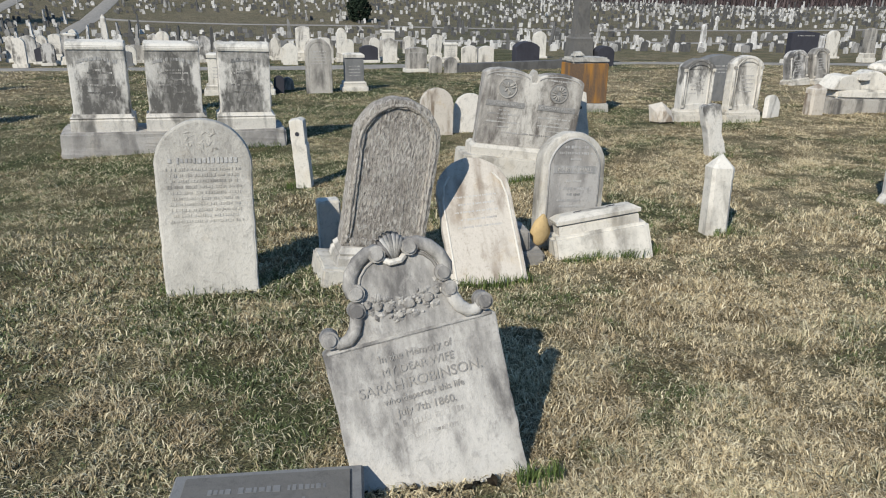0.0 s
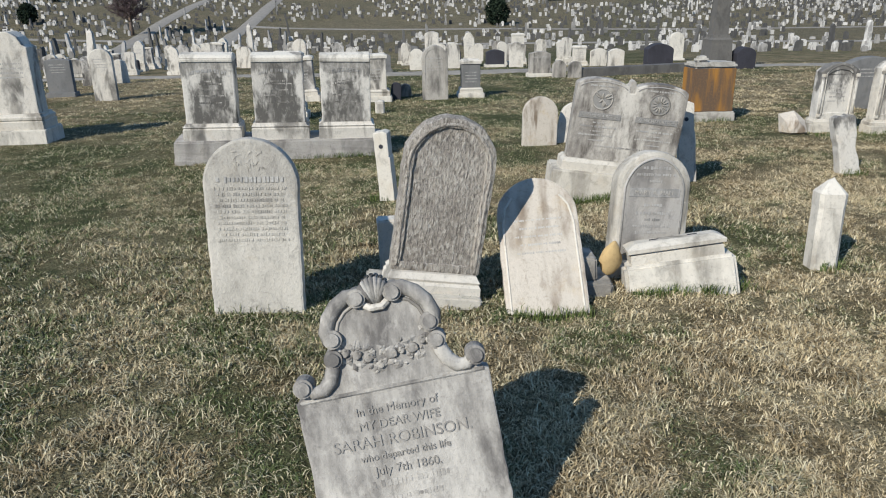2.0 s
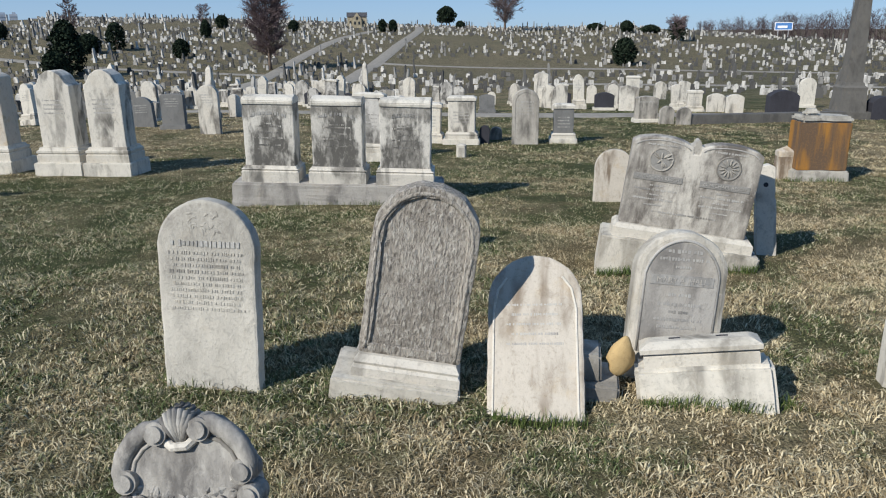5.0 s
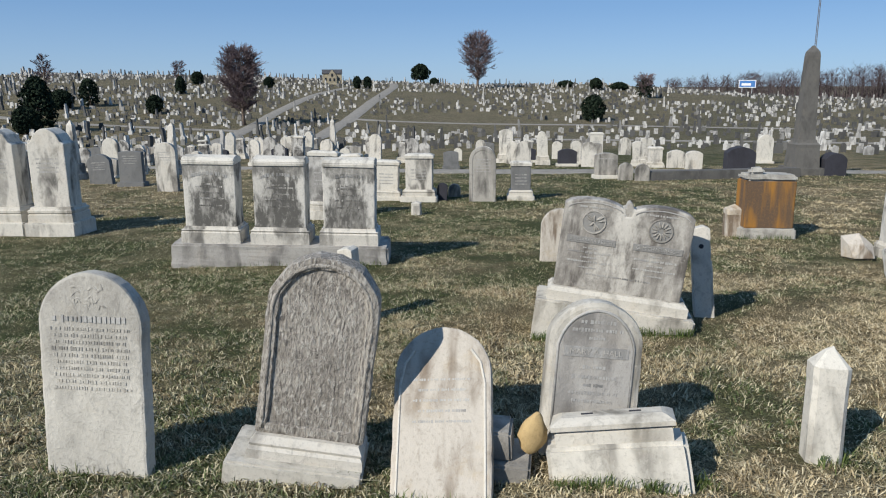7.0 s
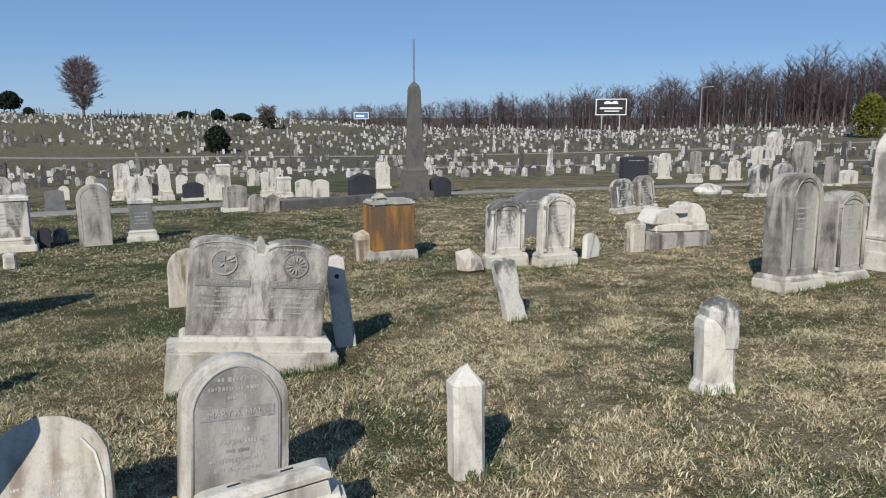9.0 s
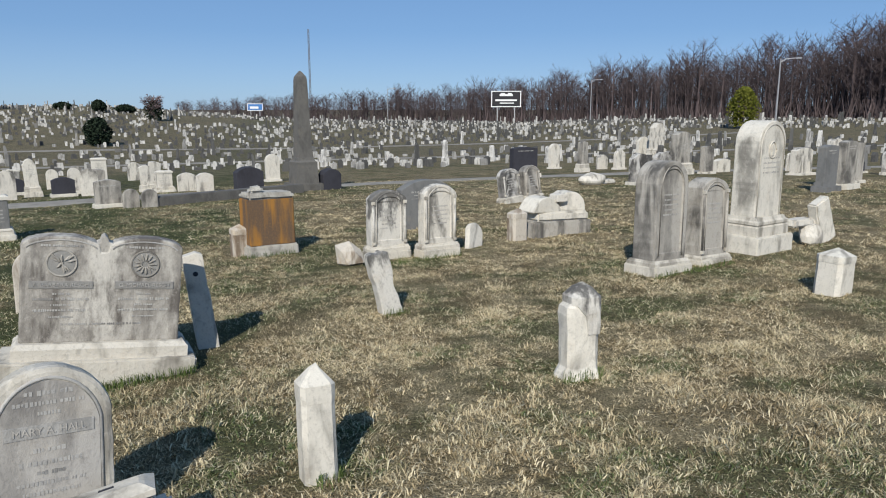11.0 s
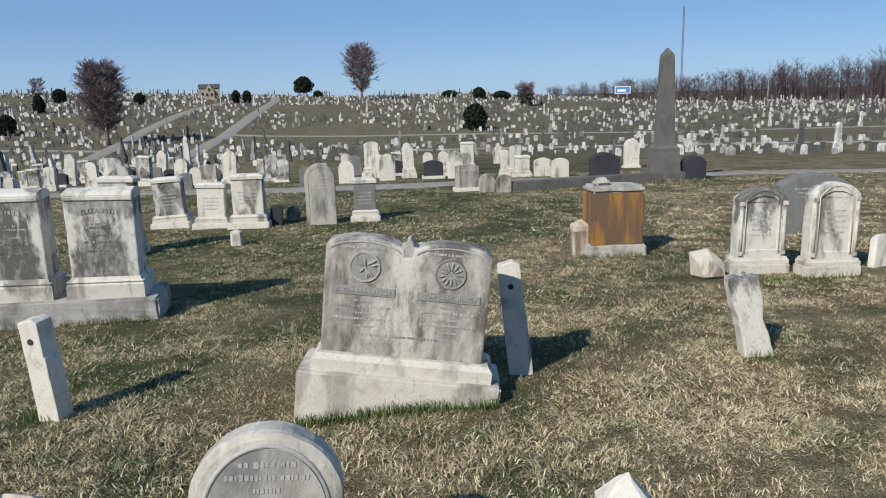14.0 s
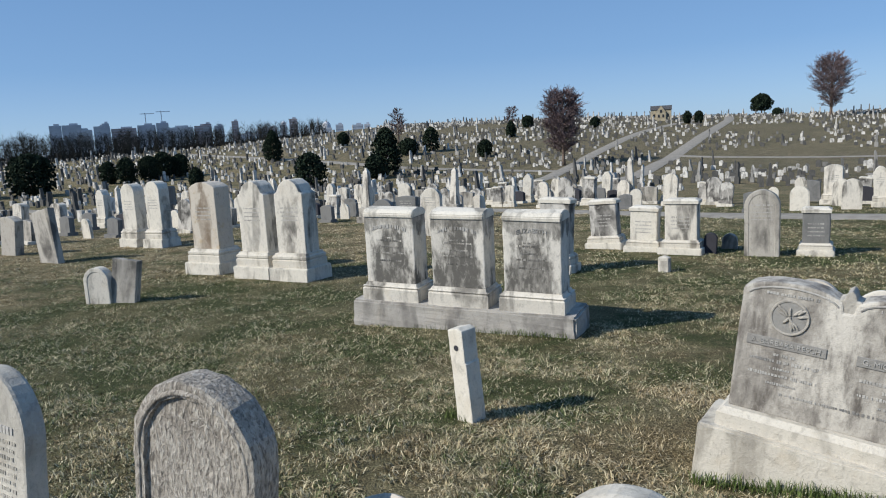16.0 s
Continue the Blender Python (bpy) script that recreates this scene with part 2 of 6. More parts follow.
def turf():
    n = Nodes("winter_turf")
    p = n.position()
    col, tuft = grass_colour(n, p)
    # Turf colour dulls to grey-brown between y 28 and y 70.
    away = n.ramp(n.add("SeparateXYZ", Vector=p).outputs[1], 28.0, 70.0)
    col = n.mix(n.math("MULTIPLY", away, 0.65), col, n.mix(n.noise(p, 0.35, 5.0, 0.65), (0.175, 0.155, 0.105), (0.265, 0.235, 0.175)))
    # Dark soil taken near black, with the shade between blades in the colour.
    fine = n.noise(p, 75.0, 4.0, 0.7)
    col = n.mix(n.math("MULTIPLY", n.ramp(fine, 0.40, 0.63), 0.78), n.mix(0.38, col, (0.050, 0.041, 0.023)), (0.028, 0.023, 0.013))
    n.bump(n.math("ADD", n.math("MULTIPLY", fine, 0.6), tuft), 0.9, 0.05)
    return n.done(col, 0.95, spec=0.1)


def blades():
    n = Nodes("grass_blades")
    r = n.add("NewGeometry").outputs["Random Per Island"]
    col, _ = grass_colour(n, n.position(), r)
    col = n.mix(n.math("MULTIPLY", n.ramp(r, 0.56, 0.90), 0.76), col, (0.700, 0.610, 0.420))
    col = n.mix(n.math("MULTIPLY", n.ramp(r, 0.36, 0.08), 0.72), col, (0.075, 0.057, 0.030))
    return n.done(col, 0.75, spec=0.2)


def green_blades():
    n = Nodes("green_blades")
    rnd = n.add("NewGeometry").outputs["Random Per Island"]
    return n.done(n.mix(rnd, (0.038, 0.072, 0.017), (0.136, 0.170, 0.051)), 0.7, spec=0.2)


def plain(name, a, b, scale=8.0, rough=0.85, bump=0.3, spec=0.25, metal=0.0, world_space=False):
    """Two-tone surface with grain."""
    n = Nodes(name)
    c = n.position() if world_space else n.object_coords()
    f = n.noise(c, scale, 6.0, 0.65)
    n.bump(f, bump, 0.02)
    return n.done(n.mix(n.ramp(f, 0.35, 0.65), a, b), rough, metal, spec)


def leaves(name, a, b):
    n = Nodes(name)
    r = n.add("NewGeometry").outputs["Random Per Island"]
    return n.done(n.mix(r, a, b), 0.9, spec=0.05)


def far_stones():
    """Stones in every state from clean white to grey, stone by stone."""
    n = Nodes("distant_stone")
    r = n.add("NewGeometry").outputs["Random Per Island"]
    f = n.noise(n.scaled(n.position(), (1, 1, 0.4)), 6.0, 4.0, 0.6)
    col = n.mix(n.ramp(r, 0.12, 0.66), (0.600, 0.580, 0.540), (0.070, 0.069, 0.066))
    col = n.mix(n.math("MULTIPLY", n.ramp(f, 0.45, 0.62), 0.6), col, (0.116, 0.112, 0.104))
    return n.done(col, 0.85)


TURF, BLADES = turf(), blades()
GREEN_BLADES = green_blades()
GRAVEL = plain("gravel_road", (0.212, 0.195, 0.170), (0.290, 0.270, 0.237), 3.0, 0.95, 0.5, 0.1, world_space=True)
BARK = plain("bark", (0.10, 0.075, 0.06), (0.19, 0.145, 0.115), 12.0, 0.95, 0.5)
TWIG = leaves("winter_twigs", (0.110, 0.083, 0.086), (0.225, 0.170, 0.170))
WOODS = leaves("woodland_twigs", (0.046, 0.037, 0.039), (0.140, 0.110, 0.110))
EVERGREEN = leaves("evergreen_leaves", (0.010, 0.017, 0.012), (0.034, 0.048, 0.030))
GOLDEN = leaves("golden_evergreen_leaves", (0.06, 0.075, 0.012), (0.15, 0.15, 0.03))
FARSTONE = far_stones()
MAST = plain("painted_mast_steel", (0.10, 0.10, 0.11), (0.16, 0.16, 0.17), 9.0, 0.7, 0.1)
STEEL = plain("galvanised_steel", (0.30, 0.30, 0.31), (0.42, 0.42, 0.43), 9.0, 0.5, 0.1, metal=0.6)
PANEL_BLACK = plain("sign_panel", (0.02, 0.02, 0.023), (0.03, 0.03, 0.034), 4.0, 0.6, 0.05)
PANEL_WHITE = plain("sign_white", (0.70, 0.70, 0.70), (0.78, 0.78, 0.78), 4.0, 0.6, 0.05)
PANEL_BLUE = plain("sign_blue", (0.05, 0.16, 0.42), (0.08, 0.22, 0.50), 4.0, 0.6, 0.05)
WALLSTONE = plain("house_stone", (0.28, 0.24, 0.17), (0.40, 0.35, 0.25), 2.0)
SLATE = plain("slate_roof", (0.05, 0.05, 0.055), (0.09, 0.09, 0.095), 3.0)
GLASS = plain("dark_window", (0.015, 0.017, 0.02), (0.03, 0.032, 0.036), 2.0, 0.2, 0.0, 0.5)
# City colours carry the distance haze: paler and bluer than the walls themselves.
HAZED_PALE = plain("hazed_city_pale", (0.468, 0.493, 0.527), (0.544, 0.561, 0.595), 0.06, 0.9, 0.0)
HAZED_GREY = plain("hazed_city_grey", (0.37, 0.41, 0.47), (0.45, 0.49, 0.54), 0.06, 0.9, 0.0)
HAZED_BRICK = plain("hazed_city_brick", (0.306, 0.264, 0.273), (0.374, 0.331, 0.331), 0.06, 0.9, 0.0)
DARK_WOODS = leaves("dark_woods", (0.012, 0.014, 0.014), (0.045, 0.045, 0.04))
RUBBER = plain("old_leaf_litter", (0.02, 0.018, 0.013), (0.055, 0.042, 0.028), 20.0)


# ---------------------------------------------------------------- terrain
GX, GY = 0.016, -0.026
BEARING = [-180, -60, -15, -1, 8, 14, 23, 41, 55, 68, 80, 180]
SKYLINE = [0, 0, 0, 0.5, 1.3, 1.8, 1.8, 2.5, 2.6, 1.6, 1.0, 0]


def ground(x, y):
    """Height of the land: a gentle fall ahead, a shallow valley, then the long hill."""
    x, y = np.asarray(x, float), np.asarray(y, float)
    dx, dy = x - 0.5, y - 2.0
    r = np.hypot(dx, dy)
    top = 2.0 + 170 * np.tan(np.radians(np.interp(np.degrees(np.arctan2(-dx, dy)), BEARING, SKYLINE)))
    dip = np.interp(r, [0, 20, 50, 75, 170, 400], [0, 0, -0.9, -0.8, 0, 0])
    rise = np.interp(r, [50, 68, 85, 107, 150, 175, 220, 400], [0, 0.03, 0.14, 0.42, 0.86, 1, 1, 0.6])
    far = np.minimum(1, 250 / np.maximum(np.hypot(x, y), 1))
    dip = dip - 0.035 * np.exp(-((x + 0.6) ** 2 + (y - 2.0) ** 2) / 0.5) - 0.05 * np.exp(-((x + 0.45) ** 2 + (y - 4.1) ** 2) / 0.16) - 0.08 * np.exp(-((x + 0.95) ** 2 + (y - 6.7) ** 2) / 0.25) + 0.03 * np.exp(-((x + 2.0) ** 2 + (y - 3.7) ** 2) / 0.5)
    return dip + rise * top + (GX * x + GY * y) * far


def gz(x, y):
    return float(ground(x, y))


def mesh_from(name, verts, faces, mat, smooth=False):
    me = bpy.data.meshes.new(name)
    me.from_pydata([tuple(map(float, v)) for v in verts], [], [tuple(map(int, f)) for f in faces])
    me.materials.append(mat)
    if smooth:
        me.polygons.foreach_set("use_smooth", [True] * len(me.polygons))
    me.update()
    return me


def build_ground():
    rings = [0.4 * 1.036 ** i for i in range(262)]
    sectors = 240
    verts, faces = [(0.5, 2.0, gz(0.5, 2.0))], []
    for r in rings:
        a = np.linspace(0, 2 * np.pi, sectors, endpoint=False)
        x, y = 0.5 + r * np.cos(a), 2.0 + r * np.sin(a)
        z = ground(x, y)
        for i in range(sectors):
            w = 0.018 * min(1, r) * noise.noise((x[i] * 1.7, y[i] * 1.7, 0.3)) if r < 60 else 0.0
            verts.append((x[i], y[i], z[i] + w))
    for i in range(sectors):
        faces.append((0, 1 + i, 1 + (i + 1) % sectors))
    for k in range(len(rings) - 1):
        b = 1 + k * sectors
        for i in range(sectors):
            j = (i + 1) % sectors
            faces.append((b + i, b + sectors + i, b + sectors + j, b + j))
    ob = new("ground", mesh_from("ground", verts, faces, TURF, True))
    tagged(ob, "dormant straw and green winter turf rising to a hill", "ground", kind="structure")


build_ground()


def strip(name, pts, width, lift, label, mat=GRAVEL):
    """A road laid on the land along a line of places."""
    line = []
    for a, b in zip(pts, pts[1:]):
        k = max(2, int(math.dist(a, b) / 1.2))
        line += [(a[0] + (b[0] - a[0]) * i / k, a[1] + (b[1] - a[1]) * i / k) for i in range(k)]
    line.append(pts[-1])
    xy = np.array(line)
    for _ in range(6):
        xy[1:-1] = (xy[:-2] + 2 * xy[1:-1] + xy[2:]) / 4
    d = np.gradient(xy, axis=0)
    d /= np.linalg.norm(d, axis=1)[:, None]
    side = np.stack([-d[:, 1], d[:, 0]], 1)
    verts, faces = [], []
    for i, (p, s) in enumerate(zip(xy, side)):
        for k in range(5):
            wob = 0.08 * noise.noise((p[0] * 0.8, p[1] * 0.8, k * 3.0)) * width / 2 if k in (0, 4) else 0
            q = p + s * (width * (k / 4 - 0.5) + wob)
            verts.append((q[0], q[1], gz(*q) + lift - (0.06 if k in (0, 4) else 0)))
        if i:
            for k in range(4):
                a = (i - 1) * 5 + k
                faces.append((a + 1, a, a + 5, a + 6))
    ob = new(name, mesh_from(name, verts, faces, mat, True))
    tagged(ob, label, "road", kind="structure")


strip("road_1", [(-60, 11.5), (-40, 14.5), (-19, 20.2), (-13.5, 19.8), (-7.7, 19.4), (-3.0, 21.9), (4, 25.0), (16, 28), (45, 33)], 1.7, 0.035, "narrow pale gravel lane across the valley")
strip("road_2", [(-33, 39), (-41.7, 47), (-55.2, 69.7), (-68.5, 99), (-73.1, 113), (-78, 135)], 1.5, 0.08, "pale gravel road climbing the hill")
strip("road_3", [(-25, 36.5), (-32.2, 44.8), (-43.7, 67.6), (-52.9, 88.8), (-69.6, 125.6), (-78, 140)], 1.7, 0.09, "grey gravel road climbing the hill")
strip("road_4", [(-47.5, 75), (-36, 76), (-22, 78), (0, 80), (30, 82), (60, 84)], 1.3, 0.09, "faint grass lane across the hillside")
strip("road_5", [(-48, 57), (-70, 52), (-95, 48), (-125, 47)], 1.6, 0.09, "faint gravel lane across the hillside")
strip("road_6", [(-20, 58), (0, 60), (40, 55), (80, 50)], 1.4, 0.08, "faint grass lane between grave plots")


# ---------------------------------------------------------------- building helpers
def part(name, bm, mat, parent, label=""):
    me = bpy.data.meshes.new(name)
    bm.to_mesh(me)
    bm.free()
    me.materials.append(mat)
    ob = new(name, me)
    ob.parent = parent
    if label:
        ob["label"] = label
    return ob


PLACED = []


def stand(name, x, y, yaw, lean, tilt, label, category, group="", lift=0.0):
    """An empty on the turf, turned, leaning to its right and tilting back."""
    ob = new(name)
    ob.empty_display_size = 0.1
    PLACED.append((x, y))
    ob.matrix_basis = Matrix.Translation((x, y, gz(x, y) + lift)) @ pose(0, 0, 0, 0, 0, yaw) @ pose(0, 0, 0, 0, lean, 0) @ pose(0, 0, 0, -tilt, 0, 0)
    return tagged(ob, label, category, group)


def arch(w, z0, h, rise, n=18):
    """Outline in x and z: a tablet from z0 up to h, with a round top of that rise."""
    pts = [(-w / 2, z0), (w / 2, z0)]
    if rise <= 0:
        return pts + [(w / 2, h), (-w / 2, h)]
    rad = (w * w / 4 + rise * rise) / (2 * rise)
    half = math.asin(min(1, w / 2 / rad)) if rise < w / 2 else math.pi / 2
    for i in range(n + 1):
        a = half - 2 * half * i / n
        pts.append((rad * math.sin(a), h - rad + rad * math.cos(a)))
    return pts


def dense(pts, step=0.04):
    out = []
    for a, b in zip(pts, pts[1:] + pts[:1]):
        k = max(1, int(math.dist(a, b) / step))
        out += [(a[0] + (b[0] - a[0]) * i / k, a[1] + (b[1] - a[1]) * i / k) for i in range(k)]
    return out


def slab(pts, depth, y0=0.0, bevel=0.008, wear=0.0025, panel=None, sink=0.006):
    """A slab with that outline; its front lies at y0. panel: width of a plain border round a sunk field."""
    bm = bmesh.new()
    ring = []
    for x, z in dense(pts):
        k = wear * noise.noise((x * 19, z * 19, depth * 50 + len(pts)))
        ring.append(bm.verts.new((x + k, y0, z + wear * noise.noise((x * 17, z * 23, 4.0)))))
    face = bm.faces.new(ring)
    res = bmesh.ops.extrude_face_region(bm, geom=[face])
    top = [v for v in res["geom"] if isinstance(v, bmesh.types.BMVert)]
    bmesh.ops.translate(bm, verts=top, vec=(0, depth, 0))
    bmesh.ops.recalc_face_normals(bm, faces=bm.faces)
    if bevel:
        rim = [e for e in bm.edges if len(e.link_faces) == 2 and e.calc_face_angle(0) > 0.9]
        bmesh.ops.bevel(bm, geom=rim, offset=bevel, segments=2, affect="EDGES", profile=0.6, clamp_overlap=True)
    if panel:
        bm.faces.ensure_lookup_table()
        fr = max((f for f in bm.faces if f.normal.y < -0.9), key=lambda f: f.calc_area())
        bmesh.ops.inset_individual(bm, faces=[fr], thickness=panel, depth=0.0)
        bmesh.ops.inset_individual(bm, faces=[fr], thickness=0.006, depth=-sink)
    return bm


def block(w, d, h, z0=0.0, y0=0.0, x0=0.0, bevel=0.01, taper=0.0, wear=0.003, cuts=4):
    """A dressed block, front at y0, with softened, uneven arrises."""
    bm = bmesh.new()
    bmesh.ops.create_cube(bm, size=1.0)
    for v in bm.verts:
        k = 1 - taper if v.co.z > 0 else 1
        v.co = Vector((v.co.x * w * k, v.co.y * d * k, v.co.z * h))
    if bevel:
        bmesh.ops.bevel(bm, geom=list(bm.edges), offset=bevel, segments=2, affect="EDGES", clamp_overlap=True)
    if wear and cuts:
        bmesh.ops.subdivide_edges(bm, edges=[e for e in bm.edges if e.calc_length() > 0.12], cuts=cuts, use_grid_fill=True)
        for v in bm.verts:
            v.co += Vector([wear * noise.noise(v.co * 11 + Vector((k * 9, w * 30, h * 20))) for k in range(3)])
    bmesh.ops.translate(bm, verts=bm.verts, vec=(x0, y0 + d / 2, z0 + h / 2))
    return bm


def moulded(rows, x0=0.0, y0=0.0):
    """A plinth: rows of (z, half width, half depth), from below upwards, capped."""
    bm = bmesh.new()
    rings = []
    for z, w, d in rows:
        rings.append([bm.verts.new((x0 + sx * w, y0 + sy * d, z)) for sx, sy in ((-1, -1), (1, -1), (1, 1), (-1, 1))])
    for a, b in zip(rings, rings[1:]):
        for i in range(4):
            bm.faces.new((a[i], a[(i + 1) % 4], b[(i + 1) % 4], b[i]))
    bm.faces.new(rings[-1])
    bm.faces.new(rings[0][::-1])
    bmesh.ops.bevel(bm, geom=[e for e in bm.edges if e.calc_face_angle(0) > 0.5], offset=0.004, segments=1, affect="EDGES", clamp_overlap=True)
    return bm


def boulder(w, d, h, seed, facets=2, rough=0.18):
    bm = bmesh.new()
    bmesh.ops.create_icosphere(bm, subdivisions=facets, radius=0.5)
    for v in bm.verts:
        k = 1 + rough * noise.noise(v.co * 2.4 + Vector((seed, 0, 0))) * 2
        v.co = Vector((v.co.x * w * k, v.co.y * d * k, (v.co.z + 0.32) * h * k * 1.2))
    return bm


def add_to(bm, other):
    """Joins another bmesh into bm."""
    me = bpy.data.meshes.new("joint")
    other.to_mesh(me)
    other.free()
    bm.from_mesh(me)
    bpy.data.meshes.remove(me)
    return bm


def lines(rows, seed, depth=0.004, y0=0.0):
    """Worn, unreadable writing: rows of (z, width, letter height), cut into word-long bars."""
    rng = random.Random(seed)
    bm = bmesh.new()
    for z, width, h in rows:
        x = -width / 2
        while x < width / 2:
            w = min(rng.uniform(0.3, 0.75) * h, width / 2 - x)
            if w > 0.2 * h:
                b = bmesh.ops.create_cube(bm, size=1.0)["verts"]
                hh = h * rng.uniform(0.55, 1.0)
                for v in b:
                    v.co = Vector((x + w / 2 + v.co.x * w, y0 + v.co.y * depth, z + v.co.z * hh))
            x += w + h * rng.choice((0.14, 0.18, 0.2, 0.22, 0.25, 0.75))
    return bm


def words(text, size, z, y0, x0=0.0, arc=0.0):
    """Readable writing in the built-in font, upright on a front face."""
    cu = bpy.data.curves.new("letters", "FONT")
    cu.body, cu.size, cu.extrude, cu.align_x, cu.align_y = text, size, 0.002, "CENTER", "CENTER"
    ob = bpy.data.objects.new("letters", cu)
    scene.collection.objects.link(ob)
    me = bpy.data.meshes.new_from_object(ob.evaluated_get(bpy.context.evaluated_depsgraph_get()))
    bpy.data.objects.remove(ob)
    bm = bmesh.new()
    bm.from_mesh(me)
    bpy.data.meshes.remove(me)
    for v in bm.verts:
        v.co = Vector((x0 + v.co.x, y0 - v.co.z, z + v.co.y - arc * v.co.x * v.co.x))
    return bm


def tube(bm, pts, r, sides=6, squash=1.0):
    """A round bar along pts, r a number or one a point."""
    rs = r if isinstance(r, (list, tuple)) else [r] * len(pts)
    rings = []
    for i, p in enumerate(pts):
        d = (Vector(pts[min(i + 1, len(pts) - 1)]) - Vector(pts[max(i - 1, 0)])).normalized()
        a = d.orthogonal().normalized() if abs(d.y) > 0.95 else d.cross(Vector((0, 1, 0))).normalized()
        b = a.cross(d).normalized()
        rings.append([bm.verts.new(Vector(p) + (a * math.cos(t) + b * math.sin(t) * squash) * rs[i])
                      for t in (2 * math.pi * k / sides for k in range(sides))])
    for u, v in zip(rings, rings[1:]):
        for k in range(sides):
            bm.faces.new((u[k], u[(k + 1) % sides], v[(k + 1) % sides], v[k]))
    bm.faces.new(rings[0][::-1])
    bm.faces.new(rings[-1])
    return bm


def smooth_all(ob):
    ob.data.polygons.foreach_set("use_smooth", [True] * len(ob.data.polygons))
    return ob


def write_lines(rows, seed, depth, y0, mat, parent, label, x0=0.0):
    """Each row of worn writing as a part of its own."""
    for k, row in enumerate(rows):
        bm = lines([row], seed * 7 + k, depth, y0)
        ob = tagged(part("inscription_line", bm, mat, parent, label), kind="stuff")
        ob.location = (x0, 0, 0)


# ---------------------------------------------------------------- the near graves
def scroll_stone():
    t = stand("headstone", -0.531, 2.233, 22.2, -9.4, 16.4, "leaning white marble headstone with carved scrolls, shell and garland", "headstone", lift=0.052)
    w, sh = 0.60, 0.50
    outline = [(-w / 2, -0.22), (w / 2, -0.22), (w / 2, sh), (0.265, sh + 0.015), (0.205, sh + 0.03), (0.17, sh + 0.075), (0.165, sh + 0.14), (0.158, sh + 0.2), (0.13, sh + 0.255), (0.08, sh + 0.3),
               (0, sh + 0.325), (-0.08, sh + 0.3), (-0.13, sh + 0.255), (-0.158, sh + 0.2), (-0.165, sh + 0.14), (-0.17, sh + 0.075), (-0.205, sh + 0.03), (-0.265, sh + 0.015), (-w / 2, sh)]
    part("slab", slab(outline, 0.075, 0.0, 0.006, 0.005), SCROLLED, t)
    for s in (-1, 1):
        bm = bmesh.new()
        low = [(0.262, 0.048), (0.238, 0.025), (0.208, 0.028), (0.182, 0.052), (0.168, 0.085), (0.165, 0.115)]
        tube(bm, [(s * x, -0.002, sh + z) for x, z in low], [0.018, 0.021, 0.023, 0.024, 0.023, 0.019], 12, 0.8)
        smooth_all(part("scroll", bm, SCROLLED, t))
        bm = bmesh.new()
        up = [(0.165, 0.165), (0.168, 0.2), (0.152, 0.24), (0.122, 0.275), (0.085, 0.298), (0.055, 0.3)]
        tube(bm, [(s * x, -0.002, sh + z) for x, z in up], [0.018, 0.022, 0.024, 0.024, 0.022, 0.019], 12, 0.8)
        smooth_all(part("scroll", bm, SCROLLED, t))
        bm = bmesh.new()
        inner = [(0.135, 0.155), (0.138, 0.19), (0.125, 0.225), (0.10, 0.252), (0.068, 0.268)]
        tube(bm, [(s * x, 0.0, sh + z) for x, z in inner], 0.006, 6)
        smooth_all(part("inner_moulding", bm, MARBLE_GREY, t))
        for x, z, r in ((0.268, 0.048, 0.033), (0.160, 0.118, 0.031), (0.150, 0.178, 0.032), (0.056, 0.288, 0.032)):
            bm = bmesh.new()
            bmesh.ops.create_cone(bm, cap_ends=True, segments=20, radius1=r, radius2=r * 0.9, depth=0.075, matrix=Matrix.Translation((s * x, 0.012, sh + z)) @ pose(0, 0, 0, 90, 0, 0))
            bmesh.ops.bevel(bm, geom=[e for e in bm.edges if e.calc_face_angle(0) > 0.8], offset=0.008, segments=2, affect="EDGES")
            part("volute", bm, SCROLLED, t)
    for k in range(7):
        a = radians(-54 + 18 * k)
        bm = bmesh.new()
        tube(bm, [(0.01 * math.sin(a), -0.004, sh + 0.262), (0.032 * math.sin(a), -0.014, sh + 0.285 + 0.025 * math.cos(a)), (0.045 * math.sin(a), -0.006, sh + 0.29 + 0.048 * math.cos(a)), (0.047 * math.sin(a), 0.03, sh + 0.292 + 0.053 * math.cos(a))],
             [0.006, 0.008, 0.0095, 0.008], 8)
        smooth_all(part("shell_rib", bm, SCROLLED, t))
    part("shell_lip", tube(bmesh.new(), [(-0.035, 0, sh + 0.262), (-0.018, -0.008, sh + 0.25), (0.018, -0.008, sh + 0.25), (0.035, 0, sh + 0.262)], 0.012, 8), MARBLE, t)
    rng = random.Random(5)
    for k in range(8):
        x = -0.12 + 0.034 * k
        z = sh + 0.088 + 2.6 * x * x + rng.uniform(-0.014, 0.014)
        rad = rng.uniform(0.011, 0.016) if k not in (4, 6) else rng.uniform(0.017, 0.021)
        bm = bmesh.new()
        bmesh.ops.create_icosphere(bm, subdivisions=2, radius=rad, matrix=Matrix.Translation((x, -0.004, z)) @ Matrix.Diagonal((1, 0.4, 1, 1)))
        for v in bm.verts:
            d = Vector((v.co.x - x, 0, v.co.z - z))
            v.co.y -= 0.006 * math.sin(d.length * 420 + math.atan2(d.z, d.x) * 2)
        smooth_all(part("carved_flower", bm, SCROLLED, t))
